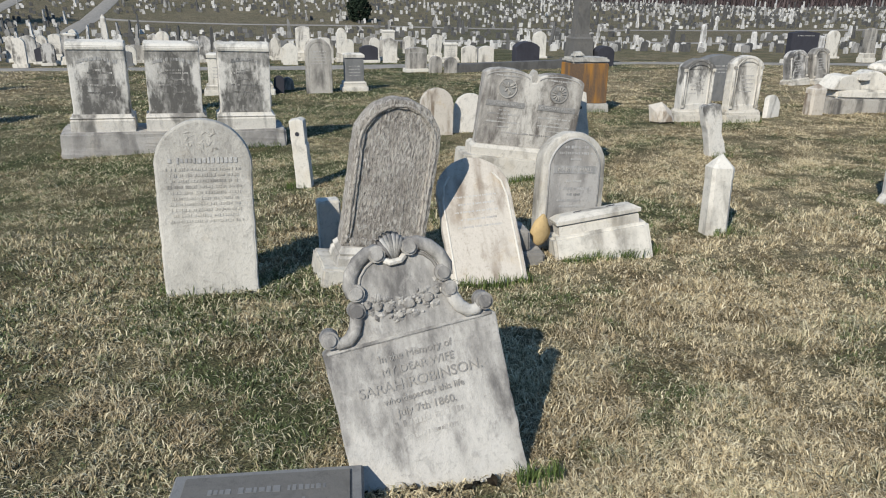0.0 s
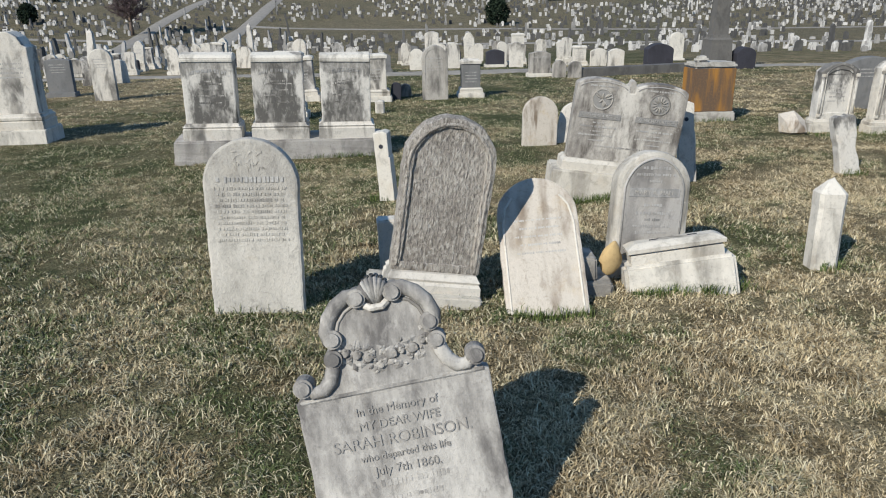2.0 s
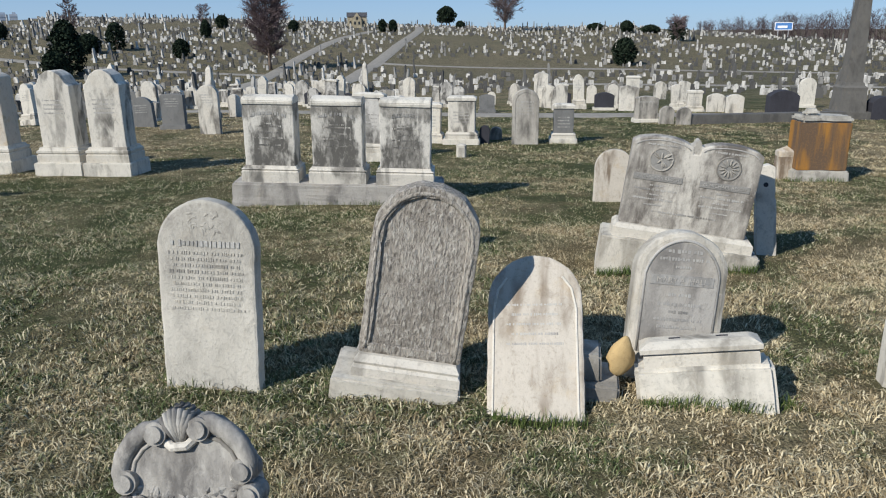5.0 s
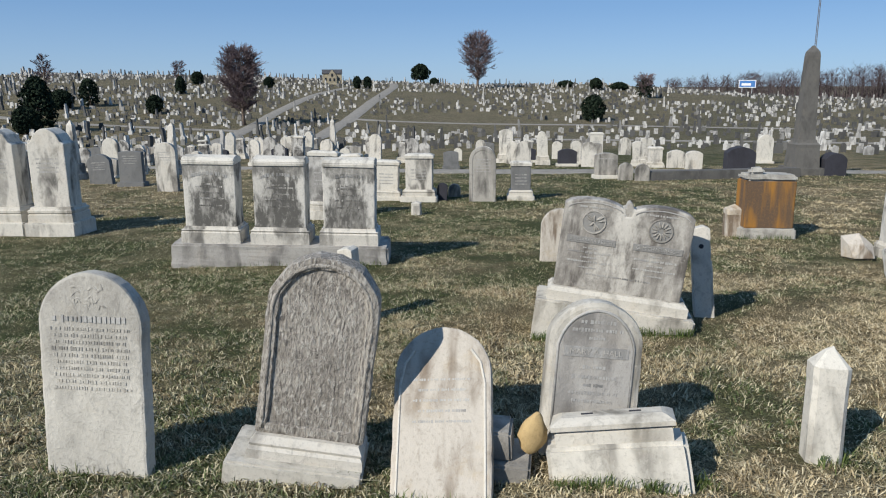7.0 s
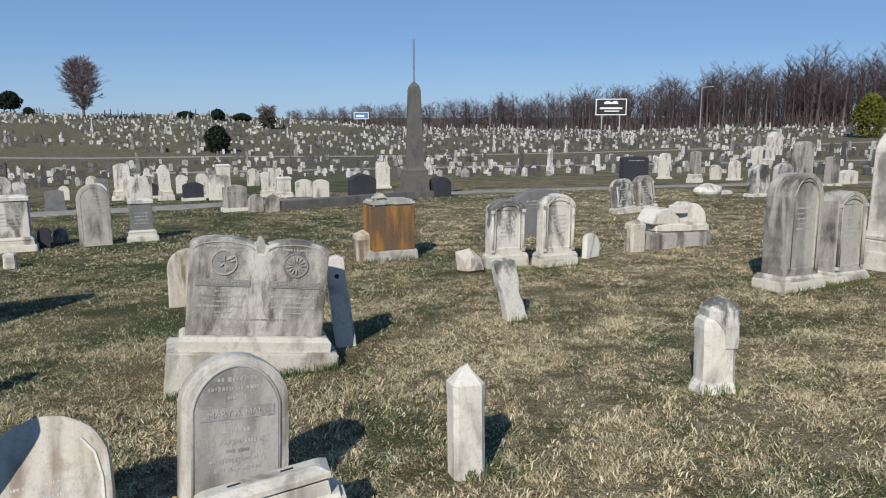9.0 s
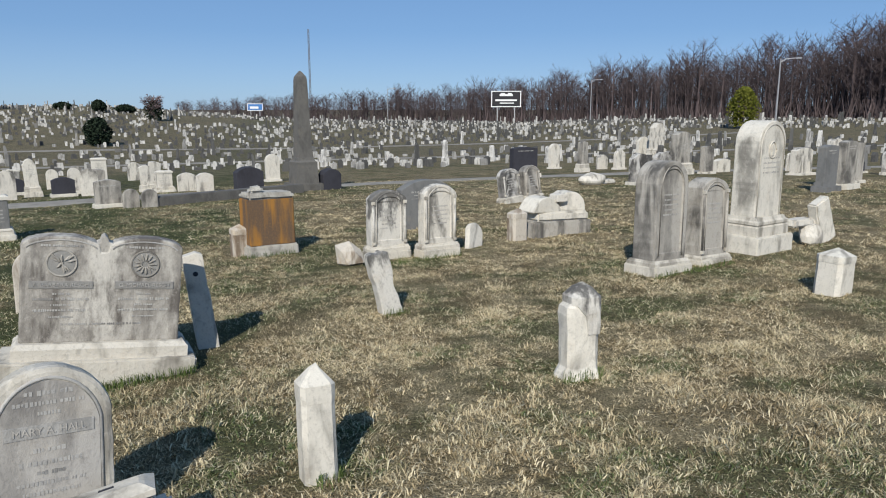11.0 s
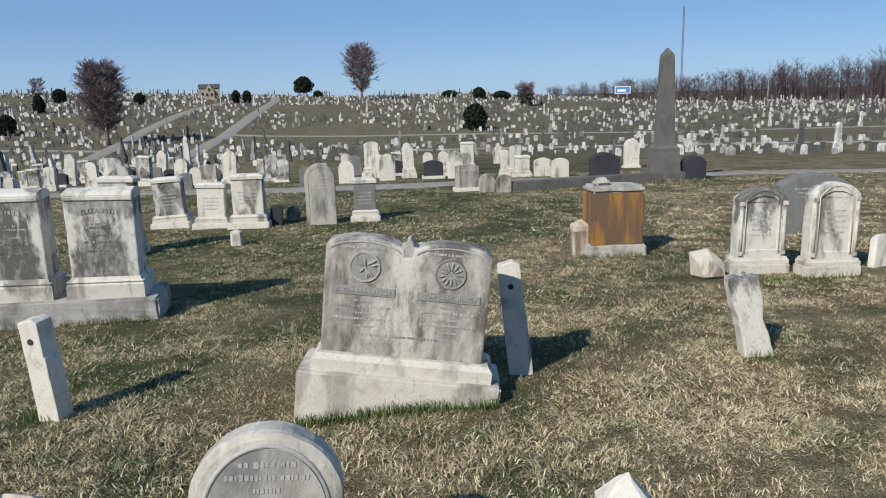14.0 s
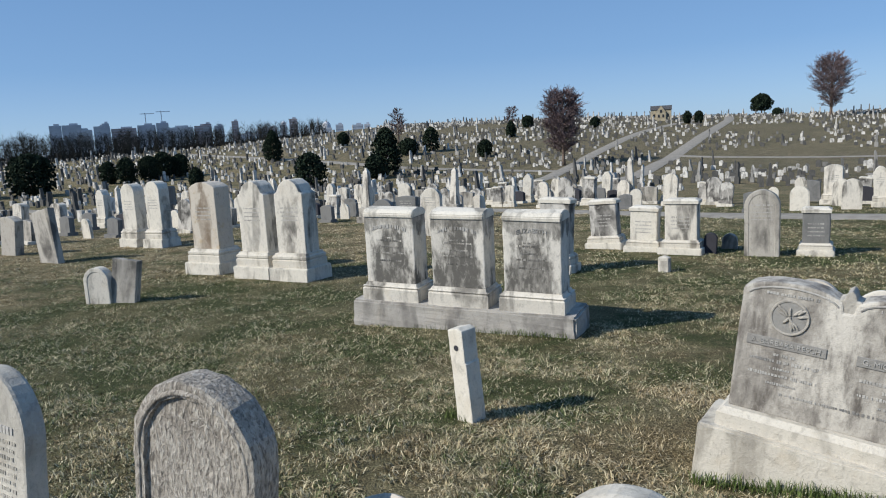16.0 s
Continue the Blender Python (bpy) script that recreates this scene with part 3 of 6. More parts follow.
    for k in range(74):
        x = rng.uniform(-0.14, 0.14)
        z = sh + 0.095 + 2.3 * x * x + rng.uniform(-0.045, 0.035)
        a = rng.uniform(0, 6.28)
        l = rng.uniform(0.012, 0.025)
        bm = bmesh.new()
        d = Vector((math.cos(a), 0, math.sin(a)))
        n = Vector((-d.z, 0, d.x))
        c = Vector((x, 0.002, z))
        vs = [bm.verts.new(p) for p in (c - d * l, c + n * l * 0.42 - Vector((0, 0.007, 0)), c + d * l, c - n * l * 0.42 - Vector((0, 0.004, 0)), c - Vector((0, 0.009, 0)))]
        for q in range(4):
            bm.faces.new((vs[q], vs[(q + 1) % 4], vs[4]))
        part("carved_leaf", bm, SCROLLED, t)
    part("ledge", block(0.575, 0.02, 0.012, sh - 0.005, -0.006, 0, 0.003, cuts=0), SCROLLED, t)
    part("inscription", words("In the Memory of", 0.036, sh - 0.062, -0.002), WORN_TEXT, t, "worn carved lettering")
    part("inscription", words("MY DEAR WIFE", 0.038, sh - 0.108, -0.002), WORN_TEXT, t, "worn carved lettering")
    part("inscription", words("SARAH ROBINSON.", 0.050, sh - 0.160, -0.002), WORN_TEXT, t, "worn carved lettering")
    part("inscription", words("who departed this life", 0.032, sh - 0.208, -0.002), WORN_TEXT, t, "worn carved lettering")
    part("inscription", words("July 7th 1860.", 0.038, sh - 0.254, -0.002), WORN_TEXT, t, "worn carved lettering")
    write_lines([(sh - 0.295, 0.24, 0.024), (sh - 0.345, 0.20, 0.018)], 3, 0.003, 0.0, SCROLLED, t, "illegible worn lettering")


def tablet_a():
    t = stand("headstone", -1.988, 3.666, 19.8, 0.8, 4.5, "upright white marble round-topped headstone with carved emblem", "headstone")
    part("slab", slab(arch(0.495, -0.2, 0.965, 0.22), 0.085, 0, 0.014, 0.005), TOPPED, t)
    rng = random.Random(4)
    bm = bmesh.new()
    for k in range(26):
        a = rng.uniform(0, 6.28)
        c = Vector((rng.uniform(-0.085, 0.085), 0.002, 0.855 + rng.uniform(-0.05, 0.05)))
        bmesh.ops.create_icosphere(bm, subdivisions=1, radius=0.011, matrix=Matrix.Translation(c) @ pose(0, 0, 0, 0, math.degrees(a), 0) @ Matrix.Diagonal((2.0, 0.5, 0.7, 1)))
    tagged(part("carved_emblem", bm, TOPPED, t, "worn carved emblem"), kind="stuff")
    write_lines([(0.752, 0.35, 0.036)], 1, 0.008, 0.0, FAINT, t, "worn raised lettering")
    write_lines([(0.705 - 0.031 * k, 0.38 - 0.02 * (k % 3), 0.018) for k in range(10)], 2, 0.006, 0.0, TOPPED, t, "illegible worn lettering")


def crusted_b():
    t = stand("headstone", -1.13, 4.09, 26.0, 8.6, -1.8, "grey crusted round-topped headstone on a stepped white base", "headstone")
    part("footing", block(0.64, 0.36, 0.18, -0.10, -0.06, -0.045, 0.012), MARBLE_USED, t)
    part("plinth", moulded([(0.07, 0.275, 0.125), (0.125, 0.27, 0.125), (0.14, 0.258, 0.112), (0.155, 0.263, 0.117), (0.185, 0.242, 0.09)], -0.005, 0.12), MARBLE, t)
    out = arch(0.51, 0.182, 1.07, 0.225)
    part("slab", slab(out, 0.125, 0.05, 0.018, 0.008, 0.034, 0.012), CRUST, t)
    rim = [(x * 0.885, 0.055 + 0.003 * noise.noise((x * 40, z * 40, 0)), 0.26 + (z - 0.26) * 0.955) for x, z in dense(out[1:] + out[:1], 0.03)][:-17]
    smooth_all(part("rim_moulding", tube(bmesh.new(), rim, [0.011 + 0.004 * noise.noise((p[0] * 50, p[2] * 50, 1)) for p in rim], 7), CRUST, t, "crusted raised rim"))
    rng = random.Random(8)
    bm = bmesh.new()
    for k in range(44):
        p = Vector((rng.uniform(-0.18, 0.18), 0.064, rng.uniform(0.22, 0.98)))
        pts, d = [p.copy()], Vector((rng.uniform(-1, 1), 0, rng.uniform(-1, 1))).normalized()
        for i in range(9):
            d = (d + Vector((rng.uniform(-0.6, 0.6), 0, rng.uniform(-0.6, 0.6) - 0.12))).normalized()
            q = pts[-1] + d * 0.026
            if abs(q.x) > 0.168 or q.z > 0.88 + 0.12 * (1 - abs(q.x) / 0.17) or q.z < 0.21:
                break
            pts.append(q)
        if len(pts) > 3:
            tube(bm, pts, [0.0015] + [rng.uniform(0.0022, 0.0038)] * (len(pts) - 2) + [0.001], 5)
    tagged(part("crust", bm, CRUST, t), kind="stuff")
    b = stand("broken_post", -1.57, 4.59, 25, -2, 0, "stub of a broken white marble post", "post")
    part("post", block(0.15, 0.12, 0.46, -0.1, -0.06, 0, 0.01, 0.05, 0.006), MARBLE, b)


def leaning_c():
    t = stand("headstone", -0.478, 4.215, 17.5, -4.5, 37, "white marble round-topped headstone tilted far back, orange-stained", "headstone")
    part("slab", slab(arch(0.472, -0.15, 0.845, 0.215), 0.075, 0, 0.012, 0.004), MARBLE_WARM, t)
    for s in (-1, 1):
        bm = bmesh.new()
        tube(bm, [(s * 0.205, -0.001, 0.02), (s * 0.205, -0.001, 0.56), (s * 0.185, -0.001, 0.66), (s * 0.14, -0.001, 0.725)], 0.0065, 6)
        part("border_moulding", bm, MARBLE_CLEAN, t)
    write_lines([(0.58 - 0.05 * k, 0.28 - 0.05 * (k % 2), 0.014) for k in range(5)], 12, 0.002, 0.0, FAINT, t, "illegible worn lettering")
    b = stand("plinth_block", -0.47, 4.57, 17, 2, 0, "grey stepped marble base that has lost its stone", "plinth")
    part("footing", block(0.56, 0.30, 0.16, -0.06, -0.15, 0, 0.012), MARBLE_GREY, b)
    part("plinth", block(0.42, 0.22, 0.14, 0.098, -0.11, -0.02, 0.012, 0.06), MARBLE_GREY, b)
    f = stand("stone_fragment", -0.22, 4.60, 30, 14, 8, "tan stone fragment leaning against a white monument", "stone")
    bm = bmesh.new()
    bmesh.ops.create_icosphere(bm, subdivisions=3, radius=1)
    for v in bm.verts:
        k = (1 - 0.42 * max(0, v.co.z)) * (1 + 0.3 * noise.noise(v.co * 2.3))
        v.co = Vector((v.co.x * 0.068 * k, v.co.y * 0.035, 0.20 + v.co.z * 0.105))
    smooth_all(part("fragment", bm, TAN, f))


def boxed_d():
    b = stand("ledger_stone", 0.226, 4.65, 14, -9.3, 8, "white marble ledger block with a moulded lid, sunk askew", "grave marker", lift=0.015)
    part("footing", block(0.648, 0.22, 0.355, -0.17, -0.02, 0, 0.020, 0.02, 0.005), MARBLE_CLEAN, b)
    part("ledger", moulded([(0.183, 0.265, 0.080), (0.240, 0.265, 0.080), (0.245, 0.257, 0.072), (0.251, 0.257, 0.072), (0.257, 0.278, 0.092), (0.280, 0.281, 0.095), (0.300, 0.248, 0.064), (0.308, 0.228, 0.045)], -0.005, 0.088), MARBLE_USED, b)
    part("lid_joint", block(0.522, 0.150, 0.007, 0.2445, 0.013, -0.005, 0.002, cuts=0), MARBLE_DARK, b, "dark strip in the joint under the lid")
    for k in (-0.11, 0.11):
        # Each slot is a thin dark plate; its inner shade is the plate's colour.
        part("dowel_slot", block(0.055, 0.018, 0.004, 0.3065, 0.080, k - 0.005, 0.001, cuts=0), GRANITE_DARK, b, "dark dowel slot")
    t = stand("headstone", 0.005, 4.885, 25, 4.5, 7, "cream marble round-topped headstone behind a ledger block", "headstone")
    part("tablet", slab(arch(0.468, -0.2, 0.775, 0.19), 0.13, 0, 0.024, 0.005), MARBLE_USED, t)
    inner = arch(0.468, 0.14, 0.775, 0.19)
    ring = [(x * 0.80, 0.001, 0.14 + (z - 0.14) * 0.93) for x, z in inner[1:] + inner[:1]]
    smooth_all(part("border_moulding", tube(bmesh.new(), ring, 0.008, 6), CUT_SOFT, t))
    fld = [(x * 0.77, 0.14 + (z - 0.14) * 0.915) for x, z in inner]
    fld_ob = part("sunk_field", slab(fld, 0.01, -0.006, 0.0, 0.0), FIELD, t, "soot-greyed inscription field")
    plate = part("name_panel", slab([(-0.160, 0.500), (0.160, 0.500), (0.160, 0.552), (-0.160, 0.552)], 0.006, -0.009, 0.001, 0.0), CUT_SOFT, t, "darkened name panel")
    part("inscription", words("MARY A. HALL", 0.040, 0.525, -0.010), FIELD, plate, "worn raised lettering")
    write_lines([(0.675, 0.17, 0.022), (0.635, 0.25, 0.02), (0.595, 0.08, 0.02), (0.45, 0.12, 0.02), (0.40, 0.22, 0.022), (0.36, 0.10, 0.018), (0.32, 0.24, 0.018), (0.28, 0.2, 0.018)], 21, 0.004, -0.006, CUT_SOFT, fld_ob, "illegible worn lettering")


def triple_t():
    t = stand("family_monument", -4.242, 7.863, 26.1, 1.4, -2.6, "three streaked white marble dies on one long base", "monument")
    part("base", block(2.42, 0.52, 0.36, -0.12, -0.02, 0, 0.02, 0.01, 0.012, 8), FIELD, t, "grey weathered marble base")
    for k, x in enumerate((-0.763, 0.0, 0.763)):
        p = part("plinth", moulded([(0.235, 0.325, 0.19), (0.36, 0.325, 0.19), (0.375, 0.315, 0.18), (0.39, 0.325, 0.19), (0.40, 0.30, 0.165), (0.425, 0.29, 0.155)], x, 0.22), MARBLE, t)
        bm = slab([(-0.285, 0.42), (0.285, 0.42), (0.285, 1.115), (-0.285, 1.115)], 0.28, 0.08, 0.012, 0.005)
        part("die", bm, DIE, t, "soot-streaked marble die").location = (x, 0, 0)
        bm = bmesh.new()
        prof = [(0.068, 1.107), (0.066, 1.150), (0.10, 1.185), (0.22, 1.205), (0.34, 1.185), (0.374, 1.150), (0.372, 1.107)]
        a = [bm.verts.new((x - 0.288, y, z + 0.014 * noise.noise((y * 20, z * 9, k)))) for y, z in prof]
        b = [bm.verts.new((x + 0.288, y, z + 0.014 * noise.noise((y * 20, z * 9, k + 5)))) for y, z in prof]
        for i in range(len(prof)):
            j = (i + 1) % len(prof)
            bm.faces.new((a[i], b[i], b[j], a[j]))
        bm.faces.new(a)
        bm.faces.new(b[::-1])
        bmesh.ops.recalc_face_normals(bm, faces=bm.faces)
        bmesh.ops.bevel(bm, geom=list(bm.edges), offset=0.008, segments=2, affect="EDGES", clamp_overlap=True)
        part("cap", bm, MARBLE_CLEAN, t, "worn white rounded cap")
        if k == 2:
            bm = words("ELIZABETH", 0.062, 1.00, 0.077, x, 0.0)
        else:
            bm = lines([(1.00, 0.40, 0.045)], 30 + k, 0.006, 0.079)
            bmesh.ops.translate(bm, verts=bm.verts, vec=(x, 0, 0))
        for v in bm.verts:
            v.co.z -= 0.9 * (v.co.x - x) ** 2 - 0.02
        tagged(part("inscription", bm, CUT_SOFT, t, "arched raised lettering"), kind="stuff")
        write_lines([(0.90, 0.16, 0.02), (0.87, 0.3, 0.022), (0.80, 0.22, 0.02), (0.74, 0.32, 0.022), (0.66, 0.26, 0.02)], 40 + k, 0.005, 0.08, DIE, t, "illegible worn lettering", x)


def holed_post(x, y, yaw, lean, tilt, h, w, d, label, mat):
    t = stand("footstone", x, y, yaw, lean, tilt, label, "footstone")
    part("post", slab([(-w / 2, -0.15), (w / 2, -0.15), (w / 2, h * 0.62), (w / 2 - 0.008, h * 0.64), (w / 2 - 0.004, h - 0.02), (w * 0.2, h), (-w / 2 + 0.01, h - 0.015)], d, 0, 0.008, 0.004), mat, t)
    bm = bmesh.new()
    # No bore is cut: a flat dark disc carries the hole's inner shade.
    bmesh.ops.create_cone(bm, cap_ends=True, segments=18, radius1=0.019, radius2=0.019, depth=0.006, matrix=Matrix.Translation((0.0, -0.0005, h * 0.79)) @ pose(0, 0, 0, 90, 0, 0))
    part("dowel_hole", bm, GRANITE_DARK, t, "dark drilled dowel hole")


def double_m():
    t = stand("headstone", -0.352, 6.955, 16.2, 6.6, -0.8, "double-arched grey marble headstone with finial on a white stepped base", "headstone")
    part("footing", block(1.205, 0.40, 0.40, -0.20, -0.02, 0.0, 0.012, 0, 0.004), MARBLE_USED, t)
    part("plinth", moulded([(0.195, 0.535, 0.145), (0.272, 0.535, 0.145), (0.285, 0.522, 0.13), (0.302, 0.508, 0.115)], 0.01, 0.17), MARBLE_USED, t)
    top = []
    for s, cx in ((1, 0.255), (-1, -0.255)):
        arc = [(cx + 0.235 * math.cos(a), 0.935 + 0.075 * math.sin(a)) for a in np.linspace(0, math.pi, 11)]
        top.append(arc)
    out = [(-0.485, 0.298), (0.485, 0.298), (0.485, 0.945)] + top[0][1:-1] + [(0.02, 0.91), (-0.02, 0.91)] + top[1][1:-1] + [(-0.485, 0.945)]
    part("slab", slab(out, 0.15, 0.09, 0.012, 0.003), SIDED, t)
    fin = [(-0.09, 0.84), (0.09, 0.84), (0.078, 0.94), (0.055, 0.95), (0.05, 0.97), (0.028, 0.975), (0.018, 1.005), (0, 1.022), (-0.018, 1.005), (-0.028, 0.975), (-0.05, 0.97), (-0.055, 0.95), (-0.078, 0.94)]
    part("finial", slab(fin, 0.13, 0.096, 0.008, 0.003), MARBLE, t)
    for cx in (-0.25, 0.25):
        bm = bmesh.new()
        ring = [(cx + 0.086 * math.cos(a), 0.088, 0.835 + 0.086 * math.sin(a)) for a in np.linspace(0, 2 * math.pi, 25)]
        tube(bm, ring, 0.007, 6)
        ring_bm = bm
        bm = bmesh.new()
        bmesh.ops.create_cone(bm, cap_ends=True, segments=24, radius1=0.084, radius2=0.084, depth=0.006, matrix=Matrix.Translation((cx, 0.0885, 0.835)) @ pose(0, 0, 0, 90, 0, 0))
        med = part("medallion", bm, CUT, t, "dark carved medallion")
        part("medallion_ring", ring_bm, MARBLE_GREY, med)
        rng = random.Random(int(cx * 100))
        bm = bmesh.new()
        for k in range(13):
            a = k * 0.483 if cx > 0 else rng.uniform(0, 6.28)
            r = 0.046 if cx > 0 else rng.uniform(0.012, 0.062)
            c = Vector((cx + r * math.cos(a), 0.084, 0.835 + r * math.sin(a)))
            bmesh.ops.create_icosphere(bm, subdivisions=1, radius=0.016, matrix=Matrix.Translation(c) @ pose(0, 0, 0, 0, -math.degrees(a), 0) @ Matrix.Diagonal((2.0, 0.6, 0.5, 1)))
        part("carved_flower", bm, MARBLE_GREY, med)
        plate = part("name_panel", slab([(cx - 0.185, 0.665), (cx + 0.185, 0.665), (cx + 0.185, 0.715), (cx - 0.185, 0.715)], 0.01, 0.084, 0.002, 0.0), CUT, t, "sunk name panel")
        part("inscription", words("A. BARBARA RESCH" if cx < 0 else "G. MICHAEL RESCH", 0.037, 0.69, 0.082, cx), CUT_SOFT, plate, "raised name lettering")
        for rows, seed, m in (([(0.948, 0.24, 0.016), (0.63, 0.1, 0.016), (0.595, 0.32, 0.018), (0.555, 0.12, 0.016), (0.52, 0.32, 0.018), (0.475, 0.14, 0.014)], 52, FAINT),):
            write_lines(rows, seed + int(cx * 8), 0.004, 0.089, m, t, "illegible worn lettering", cx)
        bm = bmesh.new()
        edge = [(cx + 0.21 * math.cos(a), 0.09, 0.915 + 0.07 * math.sin(a)) for a in np.linspace(0.25, math.pi - 0.25, 11)]
        tube(bm, edge, 0.005, 6)
        part("border_moulding", bm, CUT_SOFT, t)
    write_lines([(0.425, 0.5, 0.016)], 61, 0.004, 0.089, CUT_SOFT, t, "illegible worn lettering")


def rusty_r():
    t = stand("pedestal", 0.60, 11.80, 22.0, 0.4, 1.5, "orange-stained stone pedestal with crumbling pale cap", "pedestal")
    part("footing", block(0.70, 0.5, 0.22, -0.08, -0.02, 0, 0.02, 0.02, 0.008), LIMESTONE, t)
    part("die", block(0.62, 0.42, 0.62, 0.135, 0.02, 0, 0.012, 0.0, 0.004), RUSTY, t)
    part("cap", block(0.64, 0.44, 0.09, 0.75, 0.01, 0, 0.03, 0.03, 0.012), LIMESTONE, t, "crumbling pale mortar cap")
    part("stone_lump", block(0.20, 0.2, 0.09, 0.83, 0.1, -0.16, 0.03, 0.2, 0.012), LIMESTONE, t)


def peaked_post(x, y, yaw, lean, tilt, h, w, d, label, mat=MARBLE, name="footstone", flare=0.0):
    """A square post whose top is cut to a point."""
    t = stand(name, x, y, yaw, lean, tilt, label, "footstone")
    c = 0.13 * w
    def ring(z, k):
        a, b = w / 2 * k, d / 2 * k
        e = c * k
        return [bm.verts.new((px + 0.004 * noise.noise((px * 30, py * 30, z * 9 + x)), py, z + 0.006 * noise.noise((px * 20, z * 8, y))))
                for px, py in ((-a + e, -b), (a - e, -b), (a, -b + e), (a, b - e), (a - e, b), (-a + e, b), (-a, b - e), (-a, -b + e))]
    cut = h * 0.70
    zs = [(-0.15, 1 + flare), (0.02, 1 + flare), (0.09, 1 + flare * 0.4), (h * 0.35, 1.0), (cut, 0.98)]
    head = 0.95 if flare else 1.02
    for name_of, levels in (("post", zs), ("peaked_head", [(cut - 0.004, head - 0.02), (cut + 0.02, head), (h * 0.84, head), (h * 0.965, 0.26)])):
        bm = bmesh.new()
        rings = [ring(z, k) for z, k in levels]
        for p, q in zip(rings, rings[1:]):
            for i in range(8):
                bm.faces.new((p[i], p[(i + 1) % 8], q[(i + 1) % 8], q[i]))
        if name_of == "peaked_head":
            tip = bm.verts.new((0.012, 0, h))
            for i in range(8):
                bm.faces.new((rings[-1][i], rings[-1][(i + 1) % 8], tip))
        else:
            bm.faces.new(rings[-1])
        bm.faces.new(rings[0][::-1])
        bmesh.ops.bevel(bm, geom=[e for e in bm.edges if e.calc_face_angle(0) > 0.5], offset=0.004, segments=2, affect="EDGES", clamp_overlap=True)
        part(name_of, bm, mat, t)
    return t


def stout_post(x, y, yaw, lean):
    """A stout post whose peaked head has lost a flake of its face, flaring at the foot."""
    t = stand("footstone", x, y, yaw, lean, 2, "stout white marble footstone with a stained, flaked peaked head", "footstone")
    def ring(bm, z, hw, hd, ox, rough):
        pts = []
        for k in range(16):
            a = 2 * math.pi * (k + 0.5) / 16
            c, q = math.cos(a), math.sin(a)
            m = max(abs(c), abs(q)) ** 0.85
            px, py = c / m, q / m
            wob = 1 + rough * noise.noise((px * 1.7, py * 1.7, z * 7))
            pts.append(bm.verts.new((ox + px * hw * wob, py * hd * wob, z + 0.03 * rough * noise.noise((px * 3, py * 3, 5.0 + z)))))
        return pts
    for name, levels in (("post", [(-0.15, 0.150, 0.125, 0.0, 0.12), (0.0, 0.143, 0.120, -0.004, 0.22), (0.035, 0.133, 0.112, -0.002, 0.16), (0.07, 0.118, 0.100, 0.004, 0.06), (0.20, 0.115, 0.098, 0.0, 0.05), (0.33, 0.116, 0.099, -0.003, 0.05), (0.42, 0.122, 0.102, -0.008, 0.05), (0.475, 0.119, 0.100, -0.008, 0.08), (0.50, 0.104, 0.092, 0.004, 0.10)]),
                         ("peaked_head", [(0.30, 0.060, 0.108, 0.058, 0.10), (0.36, 0.066, 0.110, 0.055, 0.08), (0.42, 0.075, 0.110, 0.045, 0.05), (0.49, 0.110, 0.108, 0.010, 0.05), (0.545, 0.112, 0.106, 0.008, 0.05), (0.60, 0.062, 0.058, 0.008, 0.08), (0.632, 0.010, 0.010, 0.008, 0.0)])):
        bm = bmesh.new()
        rings = [ring(bm, *l) for l in levels]
        for p, q in zip(rings, rings[1:]):
            for k in range(16):
                bm.faces.new((p[k], p[(k + 1) % 16], q[(k + 1) % 16], q[k]))
        bm.faces.new(rings[-1])
        bm.faces.new(rings[0][::-1])
        bmesh.ops.bevel(bm, geom=[e for e in bm.edges if e.calc_face_angle(0) > 0.5], offset=0.004, segments=1, affect="EDGES", clamp_overlap=True)
        part(name, bm, MARBLE_CLEAN if name == "post" else CROWNED, t)


def broken_n():
    t = stand("broken_footstone", 1.76, 8.35, 18, -11, 2, "broken leaning marble stub with jagged top", "footstone")
    bm = slab([(-0.09, -0.12), (0.13, -0.12), (0.11, 0.06), (0.085, 0.25), (0.095, 0.42), (0.09, 0.56), (0.055, 0.545), (0.035, 0.585), (0.0, 0.56), (-0.05, 0.585), (-0.10, 0.57), (-0.105, 0.40), (-0.08, 0.2)], 0.13, -0.02, 0.015, 0.008)
    part("post", bm, CROWNED, t)


def tablet(x, y, w, h, yaw=22, rise=0.3, lean=0, tilt=0, d=0.10, base=0.0, mat=MARBLE, label="weathered white marble round-topped headstone", panel=None, rows=4, seed=0, group=""):
    """A plain tablet, with or without a base block. rise: of the round top, as a share of the width."""
    t = stand("headstone", x, y, yaw, lean, tilt, label, "headstone", group)
    z0 = -0.12
    if base:
        part("base", block(w * 1.17, d * 2.0, base + 0.1, -0.1, -d * 0.6, 0, 0.012, 0.02, 0.005), MARBLE_CLEAN if mat is not GRANITE_GREY else GRANITE_GREY, t)
        z0 = base - 0.01
    part("slab", slab(arch(w, z0, h, rise * w), d, 0, 0.012, 0.004, panel), mat, t)
    if rows:
        top = h - rise * w * 0.6
        write_lines([(top - 0.10 - 0.055 * k, w * (0.62 - 0.1 * (k % 2)), 0.03 if k == 0 else 0.02) for k in range(rows)], seed + int(x * 31 + y * 17), 0.004, 0.001 if not panel else 0.006, CUT_SOFT, t, "illegible worn lettering")
    return t


